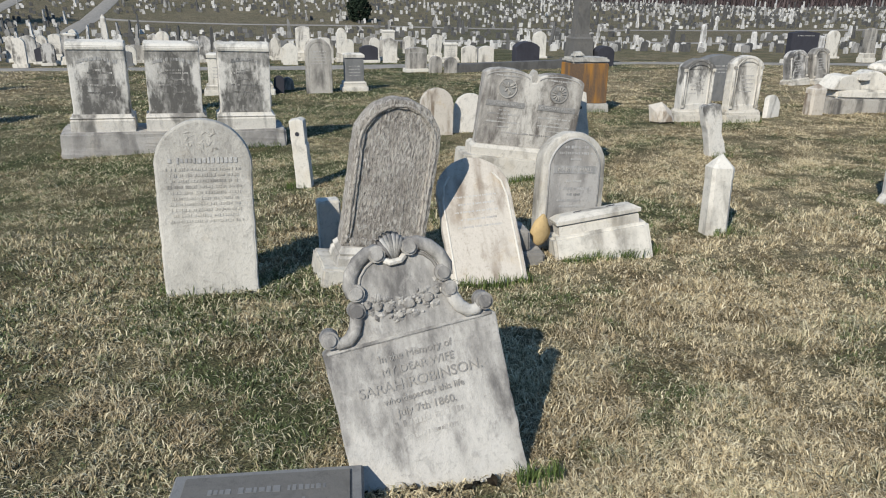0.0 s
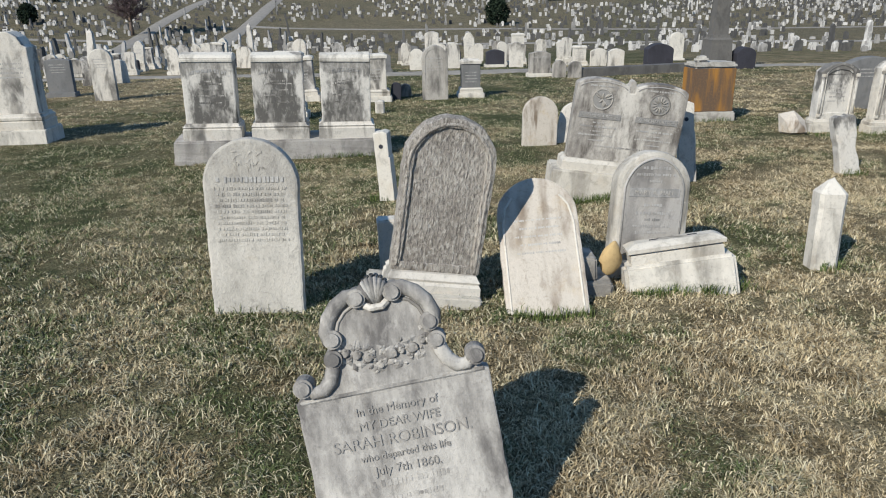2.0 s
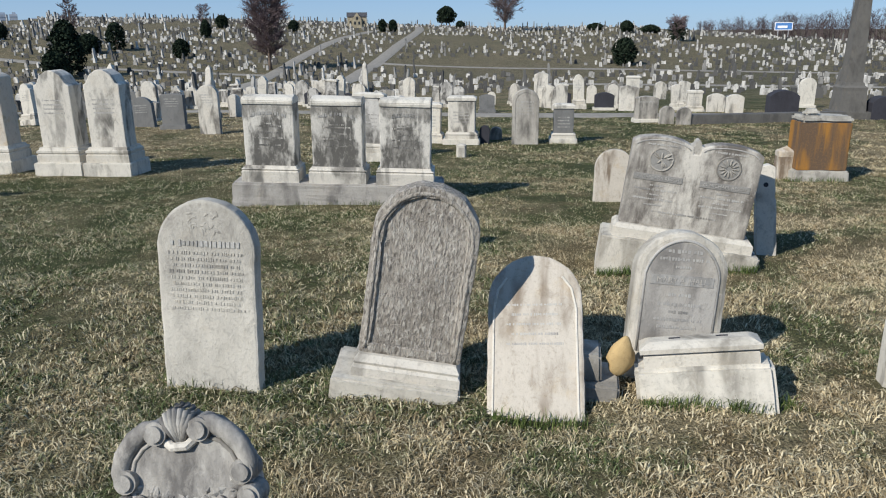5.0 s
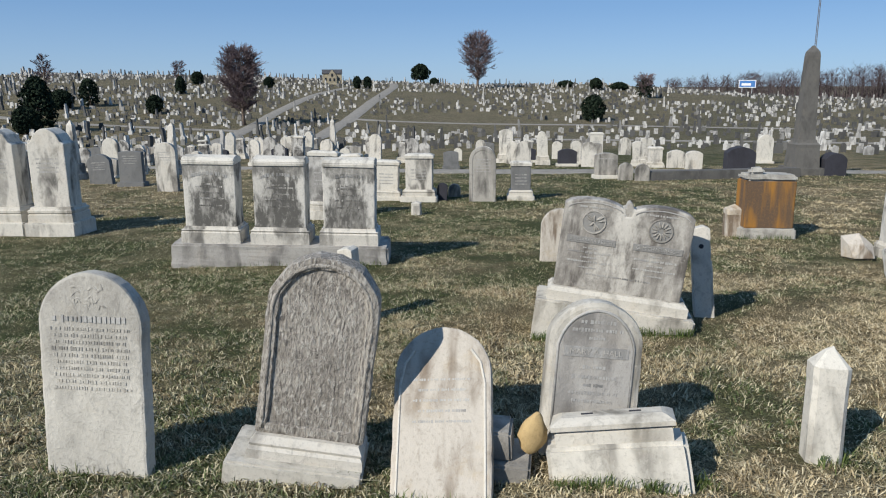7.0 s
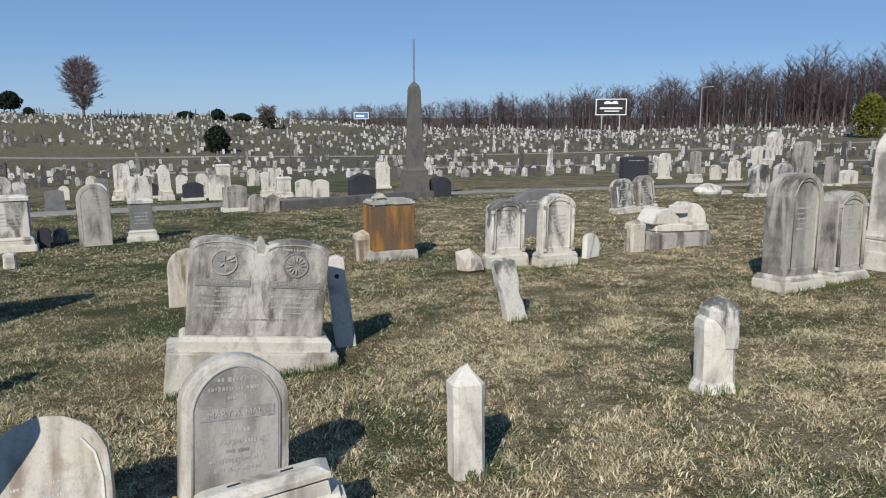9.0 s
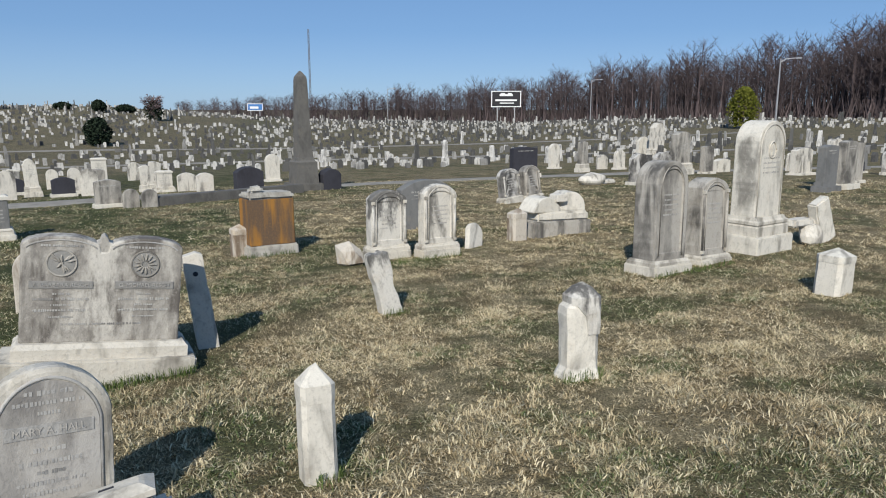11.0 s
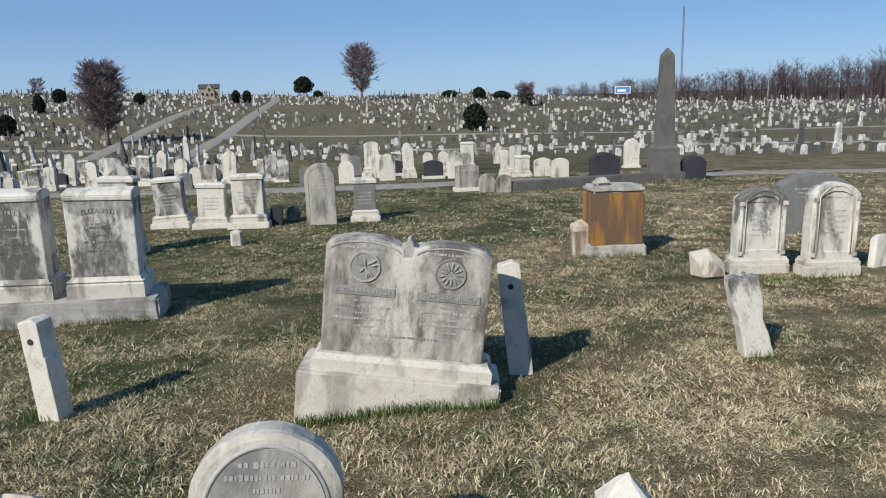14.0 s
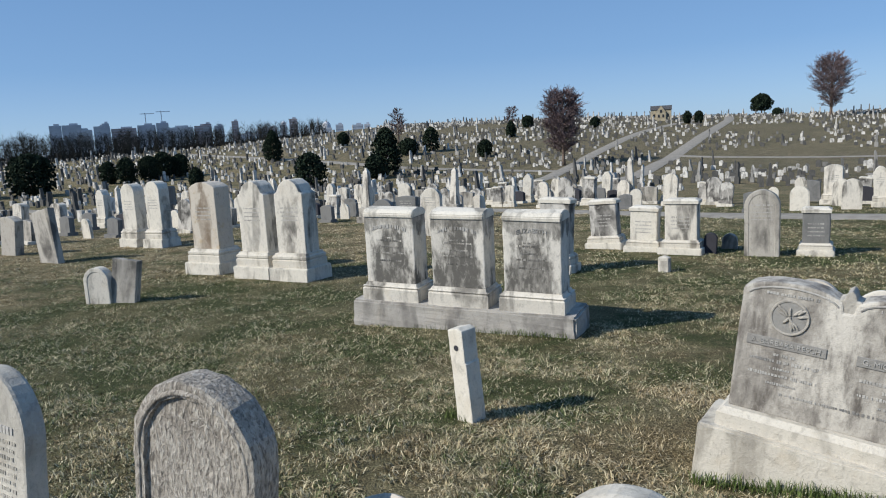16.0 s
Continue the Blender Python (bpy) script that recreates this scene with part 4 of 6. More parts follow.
def framed_stone(x, y, w, h, yaw, lean, tilt, d, base, rise, mat, label, columns=True, base_mat=None):
    """A thick tablet with a raised arched frame, corner columns and a moulded base."""
    t = stand("headstone", x, y, yaw, lean, tilt, label, "headstone")
    bm_mat = base_mat or MARBLE_USED
    part("footing", block(w * 1.2, d * 1.5, base * 0.62 + 0.1, -0.1, -d * 0.25, 0, 0.014, 0.01, 0.005), bm_mat, t)
    part("plinth", moulded([(base * 0.6, w * 0.57, d * 0.66), (base * 0.82, w * 0.57, d * 0.66), (base * 0.86, w * 0.545, d * 0.62), (base, w * 0.53, d * 0.58)], 0, d * 0.5), bm_mat, t)
    part("slab", slab(arch(w, base - 0.01, h, rise * w), d, 0, 0.016, 0.005, w * 0.13, 0.016), mat, t)
    inner = [(px * 0.72, base + 0.05 + (pz - base) * 0.93) for px, pz in arch(w, base, h - 0.03, rise * w)]
    path = [(px, -0.002, pz) for px, pz in inner[1:] + inner[:1]]
    smooth_all(part("frame_moulding", tube(bmesh.new(), path, w * 0.012, 6), mat, t, "raised arched frame moulding"))
    if columns:
        top = h - rise * w - 0.06
        for k in (-1, 1):
            cx = k * w * 0.445
            smooth_all(part("column", tube(bmesh.new(), [(cx, 0.0, base + 0.04), (cx, 0.0, (base + top) / 2), (cx, 0.0, top)], w * 0.036, 10), mat, t))
            for z in (base + 0.02, top - 0.01):
                part("column_block", block(w * 0.10, w * 0.07, 0.045, z, -w * 0.045, cx, 0.006, cuts=0), bm_mat, t)
    write_lines([(h * 0.70 - 0.055 * k, w * (0.48 - 0.08 * (k % 2)), 0.022) for k in range(5)], int(x * 31 + y * 17), 0.004, 0.016, CUT_SOFT, t, "illegible worn lettering")
    return t


def die_stone(x, y, w, h, yaw=22, lean=0, tilt=0, d=0.3, mat=MARBLE, cap="round", label="white marble die on a moulded base", group="", steps=2):
    """A tall die on a moulded, stepped base."""
    t = stand("monument", x, y, yaw, lean, tilt, label, "headstone", group)
    b = 0.13 * h
    part("footing", block(w, d * 1.5, b + 0.1, -0.1, 0, 0, 0.012, 0.01, 0.005), MARBLE_CLEAN, t)
    cy = d * 0.75
    part("plinth", moulded([(b - 0.01, w * 0.44, d * 0.62), (b * 1.55, w * 0.44, d * 0.62), (b * 1.60, w * 0.42, d * 0.58), (b * 1.66, w * 0.42, d * 0.58), (b * 1.70, w * 0.435, d * 0.61), (b * 1.86, w * 0.435, d * 0.61), (b * 1.95, w * 0.405, d * 0.54), (b * 2.1, w * 0.395, d * 0.51)], 0, cy), MARBLE_USED, t)
    ww = w * 0.72
    z0 = b * 2.1 - 0.01
    if cap == "round":
        out = arch(ww, z0, h, 0.16 * ww)
    elif cap == "cusp":
        out = [(-ww / 2, z0), (ww / 2, z0), (ww / 2, h * 0.86), (ww * 0.40, h * 0.88), (ww * 0.30, h * 0.95), (ww * 0.1, h * 0.995), (0, h), (-ww * 0.1, h * 0.995), (-ww * 0.30, h * 0.95), (-ww * 0.40, h * 0.88), (-ww / 2, h * 0.86)]
    elif cap == "arch":
        out = arch(ww, z0, h, 0.42 * ww)
    else:
        out = arch(ww, z0, h, 0)
    part("die", slab(out, d * 0.8, cy - d * 0.4, 0.014, 0.005), mat, t)
    if cap == "flat":
        part("cap", moulded([(h - 0.02, ww * 0.54, d * 0.46), (h + 0.03, ww * 0.55, d * 0.47), (h + 0.06, ww * 0.42, d * 0.3)], 0, cy), MARBLE_CLEAN, t)
    write_lines([(h * 0.72 - 0.06 * k, ww * 0.6, 0.026) for k in range(4)], int(x * 13 + y * 7), 0.004, cy - d * 0.4 + 0.001, CUT_SOFT, t, "illegible worn lettering")
    return t


scroll_stone()
tablet_a()
crusted_b()
leaning_c()
boxed_d()
triple_t()
holed_post(-2.30, 6.319, 6.8, -4, -1.5, 0.627, 0.14, 0.13, "white marble footstone with a drilled hole, leaning", MARBLE_CLEAN)
double_m()
holed_post(0.265, 7.64, 15, -6, 3, 0.76, 0.16, 0.11, "white marble footstone with a hole, shaded by a headstone", MARBLE)
rusty_r()
peaked_post(1.052, 5.33, 15, 0, 2.4, 0.58, 0.165, 0.14, "slim white marble footstone with a pointed top", MARBLE_CLEAN)
stout_post(2.79, 6.42, 6, 1.5)
peaked_post(6.00, 8.00, 24, 3, 0, 0.44, 0.30, 0.26, "short white marble footstone with a pointed top", MARBLE_CLEAN)
peaked_post(0.14, 11.93, 22, 0, 0, 0.43, 0.21, 0.2, "short pale post beside an orange pedestal", MARBLE_WARM)
peaked_post(4.04, 12.04, 22, 0, 0, 0.47, 0.27, 0.2, "short warm white post with a pointed top", MARBLE_WARM)
broken_n()

# flat bevelled marker in front of the scroll headstone
m = stand("grave_marker", -1.015, 1.82, 14, 0, 0, "low grey granite marker with a dark inscription plate", "grave marker", lift=0.045)
part("block", moulded([(-0.1, 0.30, 0.15), (0.07, 0.30, 0.15), (0.08, 0.292, 0.142)], 0, 0.1), GRANITE_GREY, m)
part("plate", block(0.52, 0.22, 0.010, 0.078, 0.0, 0, 0.004, cuts=0), GRANITE_BROWN, m, "dark inscription plate")
bm = lines([(0.06, 0.36, 0.03), (0.0, 0.24, 0.026)], 71, 0.003)
for v in bm.verts:
    v.co = Vector((v.co.x, 0.08 + v.co.z, 0.0885 + v.co.y * 0.5))
tagged(part("inscription", bm, GRANITE_GREY, m, "illegible lettering"), kind="stuff")

# behind the double headstone
tablet(-1.48, 9.33, 0.43, 0.60, 20, 0.45, 1, 3, 0.10, 0, MARBLE_WARM, "small cream round-topped marble headstone", rows=0)
tablet(-1.13, 9.62, 0.42, 0.52, 20, 0.4, 14, 10, 0.09, 0, MARBLE, "small tilted white marble headstone", rows=0)

# pair beyond the dry lawn and its neighbours
framed_stone(2.07, 11.09, 0.50, 0.88, 20, 0, 0, 0.17, 0.17, 0.22, CROWNED, "white marble headstone with a black-stained top")
framed_stone(2.73, 11.08, 0.48, 0.93, 20, 0, 0, 0.17, 0.17, 0.24, MARBLE, "white marble headstone with side columns")
tablet(3.00, 13.70, 0.95, 0.80, 20, 0.16, 0, 0, 0.2, 0.0, GRANITE_GREY, "broad grey granite headstone on turf", rows=3)
tablet(3.32, 11.59, 0.30, 0.36, 35, 0.35, 24, 18, 0.08, 0, MARBLE_CLEAN, "small white slab leaning on the turf", rows=0)
b = stand("boulder", 1.54, 10.78, 10, 0, 0, "pale chipped stone block lying on the turf", "stone")
part("rock", boulder(0.36, 0.3, 0.31, 3.0, 1), MARBLE_WARM, b)
t = stand("broken_monument", 4.83, 12.25, 18, 2, 0, "collapsed white marble monument, slabs lying on a base", "monument")
part("footing", block(1.08, 0.55, 0.32, -0.1, 0, 0, 0.02, 0.01, 0.006), MARBLE_GREY, t)
part("plinth", block(0.98, 0.46, 0.14, 0.215, 0.03, 0.02, 0.03, 0.02, 0.006), MARBLE_CLEAN, t)
for dx, dy, w, h, turn in ((-0.27, 0.06, 0.56, 0.23, 8), (0.20, 0.10, 0.50, 0.30, -10)):
    bm = slab(arch(w, 0.0, h, h * 0.92), 0.34, 0.0, 0.03, 0.01)
    bmesh.ops.rotate(bm, verts=bm.verts, cent=(0, 0, 0), matrix=Matrix.Rotation(radians(turn), 3, "Z"))
    bmesh.ops.translate(bm, verts=bm.verts, vec=(dx, dy, 0.345))
    part("fallen_slab", bm, MARBLE_CLEAN, t)
bm = slab(arch(0.2, 0.0, 0.12, 0.02), 0.2, 0.0, 0.02, 0.01)
bmesh.ops.translate(bm, verts=bm.verts, vec=(-0.02, 0.04, 0.50))
part("fallen_slab", bm, MARBLE, t)

# tall stones on the slope
framed_stone(4.98, 9.29, 0.54, 1.24, 24, 2, 2, 0.30, 0.15, 0.46, MARBLE_GREY, "tall sooty round-topped headstone with an arched frame", False)
framed_stone(5.75, 9.68, 0.50, 1.0, 24, 1, 2, 0.25, 0.10, 0.22, MARBLE_GREY, "sooty grey headstone with corner columns on a base")
white = die_stone(6.83, 10.05, 0.80, 1.64, 24, d=0.42, mat=MARBLE_CLEAN, cap="arch", label="large clean white marble arched monument on a stepped base")
ring = [(0.075 * math.cos(a), 0.143, 1.28 + 0.10 * math.sin(a)) for a in np.linspace(0, 2 * math.pi, 29)]
smooth_all(part("medallion_ring", tube(bmesh.new(), ring, 0.009, 6), MARBLE_USED, white, "raised oval medallion ring"))
bm = slab([(-0.03, 1.21), (0.03, 1.21), (0.022, 1.26), (0.036, 1.30), (0.012, 1.35), (-0.012, 1.35), (-0.036, 1.30), (-0.022, 1.26)], 0.012, 0.135, 0.003, 0.002)
part("carved_emblem", bm, MARBLE_USED, white, "carved praying emblem")
rim = [(px * 0.86, 0.145, 0.45 + (pz - 0.45) * 0.96) for px, pz in arch(0.576, 0.45, 1.64, 0.24)]
smooth_all(part("frame_moulding", tube(bmesh.new(), rim[1:] + rim[:1], 0.008, 6), MARBLE_USED, white))
t = stand("fallen_fragments", 7.67, 10.51, 20, 0, 0, "white marble fragments heaped on the turf", "stone")
part("fragment", boulder(0.34, 0.3, 0.3, 2.0, 2), MARBLE, t)
bm = block(0.34, 0.16, 0.62, 0.0, -0.05, 0.0, 0.02, 0.1, 0.01)
bmesh.ops.rotate(bm, verts=bm.verts, cent=(0, 0, 0), matrix=Matrix.Rotation(radians(-22), 3, "Y"))
bmesh.ops.translate(bm, verts=bm.verts, vec=(0.38, 0, 0.0))
part("fragment", bm, MARBLE_CLEAN, t)
bm = block(0.5, 0.2, 0.10, 0.24, 0.0, -0.12, 0.02, 0.1, 0.01)
part("fragment", bm, MARBLE, t)
framed_stone(5.43, 16.92, 0.50, 0.74, 30, -4, 6, 0.2, 0.14, 0.25, MARBLE_DARK, "squat stained marble headstone with columns, tilted back")
framed_stone(5.98, 17.16, 0.46, 0.78, 30, -4, 6, 0.2, 0.14, 0.25, MARBLE_GREY, "squat stained marble headstone with columns, tilted back")
tablet(8.42, 25.73, 0.95, 1.04, 15, 0.05, 0, 0, 0.28, 0.15, GRANITE_DARK, "polished dark granite headstone on a base", rows=1)
tablet(12.79, 16.55, 0.55, 1.05, 24, 0.08, 0, 0, 0.2, 0.12, GRANITE_GREY, "grey slab headstone on a base", rows=2)
tablet(13.64, 16.97, 0.55, 1.12, 24, 0.08, 0, 0, 0.2, 0.12, MARBLE_GREY, "grey slab headstone on a base", rows=2)

# row on the left lawn
die_stone(-10.27, 7.50, 0.78, 1.48, 24, d=0.42, mat=MARBLE_WARM, cap="round", label="cream marble die on a stepped white base")
die_stone(-9.12, 7.83, 0.72, 1.48, 24, d=0.40, mat=MARBLE, cap="cusp", label="streaked white marble die with a shaped top", group="matching pair of dies")
die_stone(-8.42, 8.10, 0.72, 1.49, 24, d=0.40, mat=MARBLE, cap="cusp", label="streaked white marble die with a shaped top", group="matching pair of dies")
die_stone(-16.02, 7.90, 0.60, 1.42, 24, d=0.36, mat=MARBLE_CLEAN, cap="arch", label="tall arched white headstone on a block base", group="arched pair")
die_stone(-15.22, 8.20, 0.62, 1.46, 24, d=0.36, mat=MARBLE_CLEAN, cap="arch", label="tall arched white headstone on a block base", group="arched pair")
tablet(-14.48, 6.02, 0.55, 1.05, 24, 0.0, -12, 4, 0.14, 0, MARBLE_GREY, "grey slab headstone leaning sideways", rows=0)
tablet(-8.95, 5.63, 0.37, 0.48, 40, 0.45, 0, 0, 0.14, 0, MARBLE, "small round-topped white headstone", 0.04, rows=0)
tablet(-8.72, 5.87, 0.36, 0.58, 40, 0.0, 8, 4, 0.12, 0, MARBLE_GREY, "small grey slab propped behind another stone", rows=0)
tablet(-16.9, 5.65, 0.5, 0.85, 24, 0.1, 10, 0, 0.2, 0, MARBLE_GREY, "sooty headstone stub leaning", rows=0)

# row behind the triple monument
die_stone(-5.88, 10.94, 0.62, 1.02, 22, 2, 3, 0.3, MARBLE_DARK, "flat", "stained white die with inscription and flat cap")
die_stone(-6.91, 13.37, 0.66, 0.80, 22, -3, 0, 0.32, MARBLE_DARK, "flat", "squat stained white pedestal stone")
die_stone(-6.12, 13.38, 0.62, 0.70, 22, 2, 0, 0.32, MARBLE_CLEAN, "flat", "squat white marble pedestal stone")
die_stone(-5.44, 13.45, 0.70, 0.83, 22, 0, 0, 0.34, MARBLE, "flat", "squat white marble pedestal stone")
tablet(-5.15, 13.84, 0.2, 0.34, 22, 0.5, 4, 0, 0.09, 0, GRANITE_DARK, "small dark round-topped footstone", rows=0)
tablet(-5.19, 14.50, 0.24, 0.25, 22, 0.5, 0, 0, 0.14, 0, MARBLE_GREY, "low rounded white stone on turf", rows=0)
peaked_post(-4.73, 12.03, 22, 0, 0, 0.23, 0.16, 0.12, "tiny white marble footstone on turf", MARBLE)
tablet(-4.39, 14.03, 0.50, 1.02, 22, 0.45, 0, 0, 0.14, 0, MARBLE_GREY, "grey-white round-topped headstone with carved wreath", 0.05, 5)
die_stone(-3.78, 14.46, 0.52, 0.66, 22, 0, 0, 0.32, GRANITE_GREY, "flat", "small two-tone die on a stepped base")
tablet(-14.19, 13.64, 0.55, 0.72, 25, 0.3, -3, 0, 0.16, 0, GRANITE_GREY, "dark grey headstone on the turf")
tablet(-13.07, 13.57, 0.55, 0.82, 25, 0.05, 0, 0, 0.16, 0.1, GRANITE_GREY, "grey block headstone on a base")
tablet(-11.39, 13.05, 0.46, 1.06, 25, 0.4, 0, 0, 0.13, 0, MARBLE, "tall white round-topped marble headstone")

# obelisk and its plot
t = stand("obelisk", 1.00, 22.32, 22, 0, 0, "tall grey granite obelisk on a stepped plinth", "obelisk")
part("footing", block(0.86, 0.86, 0.30, -0.1, -0.43, 0, 0.02, 0.0, 0.004), GRANITE_BROWN, t)
part("plinth", moulded([(0.19, 0.32, 0.32), (0.70, 0.29, 0.29), (0.78, 0.295, 0.295), (0.83, 0.24, 0.24), (0.90, 0.225, 0.225)]), GRANITE_BROWN, t)
part("shaft", moulded([(0.89, 0.20, 0.20), (2.95, 0.14, 0.14), (3.05, 0.125, 0.125), (3.2, 0.02, 0.02)]), GRANITE_BROWN, t)
tablet(1.78, 22.14, 0.52, 0.56, 20, 0.3, 0, 0, 0.4, 0, GRANITE_DARK, "dark rounded granite block beside the obelisk", rows=0)
tablet(-0.48, 23.12, 0.76, 0.66, 20, 0.2, 0, 0, 0.4, 0, GRANITE_DARK, "dark granite headstone beside a plot wall", rows=0)
tablet(-3.33, 19.41, 0.55, 0.62, 24, 0.1, 0, 0, 0.2, 0.08, MARBLE_GREY, "squat grey-white headstone on a base", rows=1)
tablet(-2.78, 19.08, 0.34, 0.42, 24, 0.4, 0, 0, 0.12, 0, MARBLE_GREY, "small weathered grey headstone on the turf", rows=0)
tablet(-2.38, 19.06, 0.34, 0.40, 24, 0.4, 0, 0, 0.12, 0, MARBLE_GREY, "small weathered grey headstone on the turf", rows=0)
t = stand("plot_kerb", -0.72, 20.40, 35, 0, 0, "long low grey granite plot wall", "kerb")
part("wall", block(4.0, 0.3, 0.34, -0.12, -0.15, 0, 0.02, 0, 0.004), GRANITE_BROWN, t)

# stones across the lane, told apart one by one
tablet(12.47, 34.11, 0.54, 1.16, 22, .5, 0, 1, 0.19, 0.08, MARBLE_CLEAN, "clean white round-topped headstone among others", rows=0)
die_stone(12.09, 29.50, 0.56, 1.22, 22, 0, 0, 0.24, MARBLE_GREY, "round", "sooty grey die on a stepped base")
tablet(14.08, 32.36, 0.54, 0.64, 22, .3, 0, 1, 0.19, 0, MARBLE, "streaked white round-topped headstone among others", rows=0)
tablet(14.57, 31.61, 0.53, 0.84, 22, .5, 0, 1, 0.19, 0.08, MARBLE, "streaked white round-topped headstone among others", rows=0)
tablet(9.94, 20.16, 0.58, 0.83, 22, .25, 0, 1, 0.20, 0.08, MARBLE_DARK, "black-stained round-topped headstone among others", rows=0)
tablet(11.16, 21.24, 0.58, 0.84, 22, .25, 0, 1, 0.20, 0.08, MARBLE_DARK, "black-stained round-topped headstone among others", rows=0)
tablet(24.79, 50.20, 1.07, 1.46, 22, .3, 0, 1, 0.25, 0.08, MARBLE_CLEAN, "clean white round-topped headstone among others", rows=0)
die_stone(25.29, 48.59, 1.41, 2.42, 22, 0, 0, 0.61, MARBLE, "cusp", "streaked white die on a stepped base")
die_stone(14.16, 25.36, 0.93, 1.49, 22, 0, 0, 0.41, MARBLE_GREY, "round", "sooty grey die on a stepped base")
tablet(15.23, 25.71, 0.53, 0.99, 22, .05, 0, 1, 0.19, 0.08, MARBLE_GREY, "sooty grey square-topped headstone among others", rows=0)
tablet(16.63, 26.97, 0.75, 0.50, 22, .1, 0, 1, 0.25, 0, MARBLE_CLEAN, "clean white square-topped headstone among others", rows=0)
tablet(14.21, 18.14, 0.67, 0.97, 22, .05, 0, 1, 0.24, 0.08, GRANITE_GREY, "grey granite square-topped headstone among others", rows=0)
tablet(15.55, 18.91, 0.41, 1.07, 22, .05, 0, 1, 0.14, 0.08, MARBLE_GREY, "sooty grey square-topped headstone among others", rows=0)
tablet(17.44, 23.55, 0.91, 0.91, 22, .1, 0, 1, 0.25, 0.08, MARBLE, "streaked white square-topped headstone among others", rows=0)
tablet(-0.08, 28.91, 0.51, 0.99, 22, .45, 0, 1, 0.18, 0.08, MARBLE_CLEAN, "clean white round-topped headstone among others", rows=0)
tablet(-2.34, 24.08, 0.50, 0.54, 22, .2, 0, 1, 0.17, 0, MARBLE, "streaked white square-topped headstone among others", rows=0)
tablet(-1.76, 23.58, 0.47, 0.53, 22, .2, 0, 1, 0.16, 0, MARBLE, "streaked white square-topped headstone among others", rows=0)
die_stone(-2.91, 23.99, 0.57, 0.56, 22, 0, 0, 0.25, MARBLE, "flat", "streaked white die on a stepped base")
die_stone(-5.88, 28.70, 0.65, 0.98, 22, 0, 0, 0.28, MARBLE_CLEAN, "flat", "clean white die on a stepped base")
tablet(-6.32, 35.83, 0.55, 0.80, 22, .5, 0, 1, 0.19, 0, MARBLE, "streaked white round-topped headstone among others", rows=0)
tablet(-6.68, 28.83, 0.51, 0.80, 22, .45, 0, 1, 0.18, 0.08, MARBLE_GREY, "sooty grey round-topped headstone among others", rows=0)
tablet(-7.68, 29.51, 0.38, 0.70, 22, .5, 0, 1, 0.13, 0, MARBLE_CLEAN, "clean white round-topped headstone among others", rows=0)
t = stand("fallen_headstone", 8.74, 20.67, 30, 0, 0, "fallen white slab lying on the turf", "headstone")
part("slab", boulder(0.95, 0.5, 0.34, 14.0, 3, 0.08), MARBLE_CLEAN, t)
bm = block(0.7, 0.3, 0.12, -0.02, -0.1, 0.62, 0.03, 0.05, 0.01)
part("base", bm, MARBLE, t)


# ---------------------------------------------------------------- the crowded plots
def protos():
    """One of each common stone, to be copied over the plots."""
    out = []
    for w, h, rise, d, base, mat, lb in ((0.5, 0.85, 0.45, 0.12, 0, MARBLE, "round-topped white marble headstone in a row"), (0.55, 1.0, 0.3, 0.14, 0.12, MARBLE_DARK, "black-streaked headstone on a base"),
                                         (0.6, 0.7, 0.12, 0.2, 0.12, GRANITE_GREY, "grey granite block headstone"), (0.45, 0.65, 0.5, 0.10, 0, MARBLE_CLEAN, "small clean white marble headstone"),
                                         (0.7, 0.75, 0.05, 0.25, 0.12, MARBLE_GREY, "broad sooty marble headstone on base"), (0.5, 1.15, 0.5, 0.15, 0.15, MARBLE, "tall arched white marble headstone"),
                                         (0.65, 0.6, 0.15, 0.25, 0.1, GRANITE_DARK, "low dark granite headstone")):
        out.append(tablet(300 + len(out) * 3, -300, w, h, 0, rise, 0, 0, d, base, mat, lb, rows=0))
    out.append(die_stone(330, -300, 0.7, 1.2, 0, d=0.36, mat=MARBLE, cap="round", label="white marble die on a stepped base"))
    out.append(die_stone(333, -300, 0.65, 1.0, 0, d=0.36, mat=MARBLE_DARK, cap="flat", label="stained marble die with a flat cap"))
    out.append(die_stone(336, -300, 0.6, 1.35, 0, d=0.36, mat=MARBLE_CLEAN, cap="cusp", label="tall white die with a shaped top"))
    t = stand("monument", 340, -300, 0, 0, 0, "small white marble obelisk on a plinth", "obelisk")
    part("plinth", moulded([(-0.1, 0.3, 0.3), (0.2, 0.3, 0.3), (0.21, 0.24, 0.24), (0.5, 0.22, 0.22), (0.52, 0.17, 0.17)]), MARBLE_GREY, t)
    part("shaft", moulded([(0.51, 0.15, 0.15), (1.7, 0.09, 0.09), (1.85, 0.01, 0.01)]), MARBLE, t)
    out.append(t)
    return out


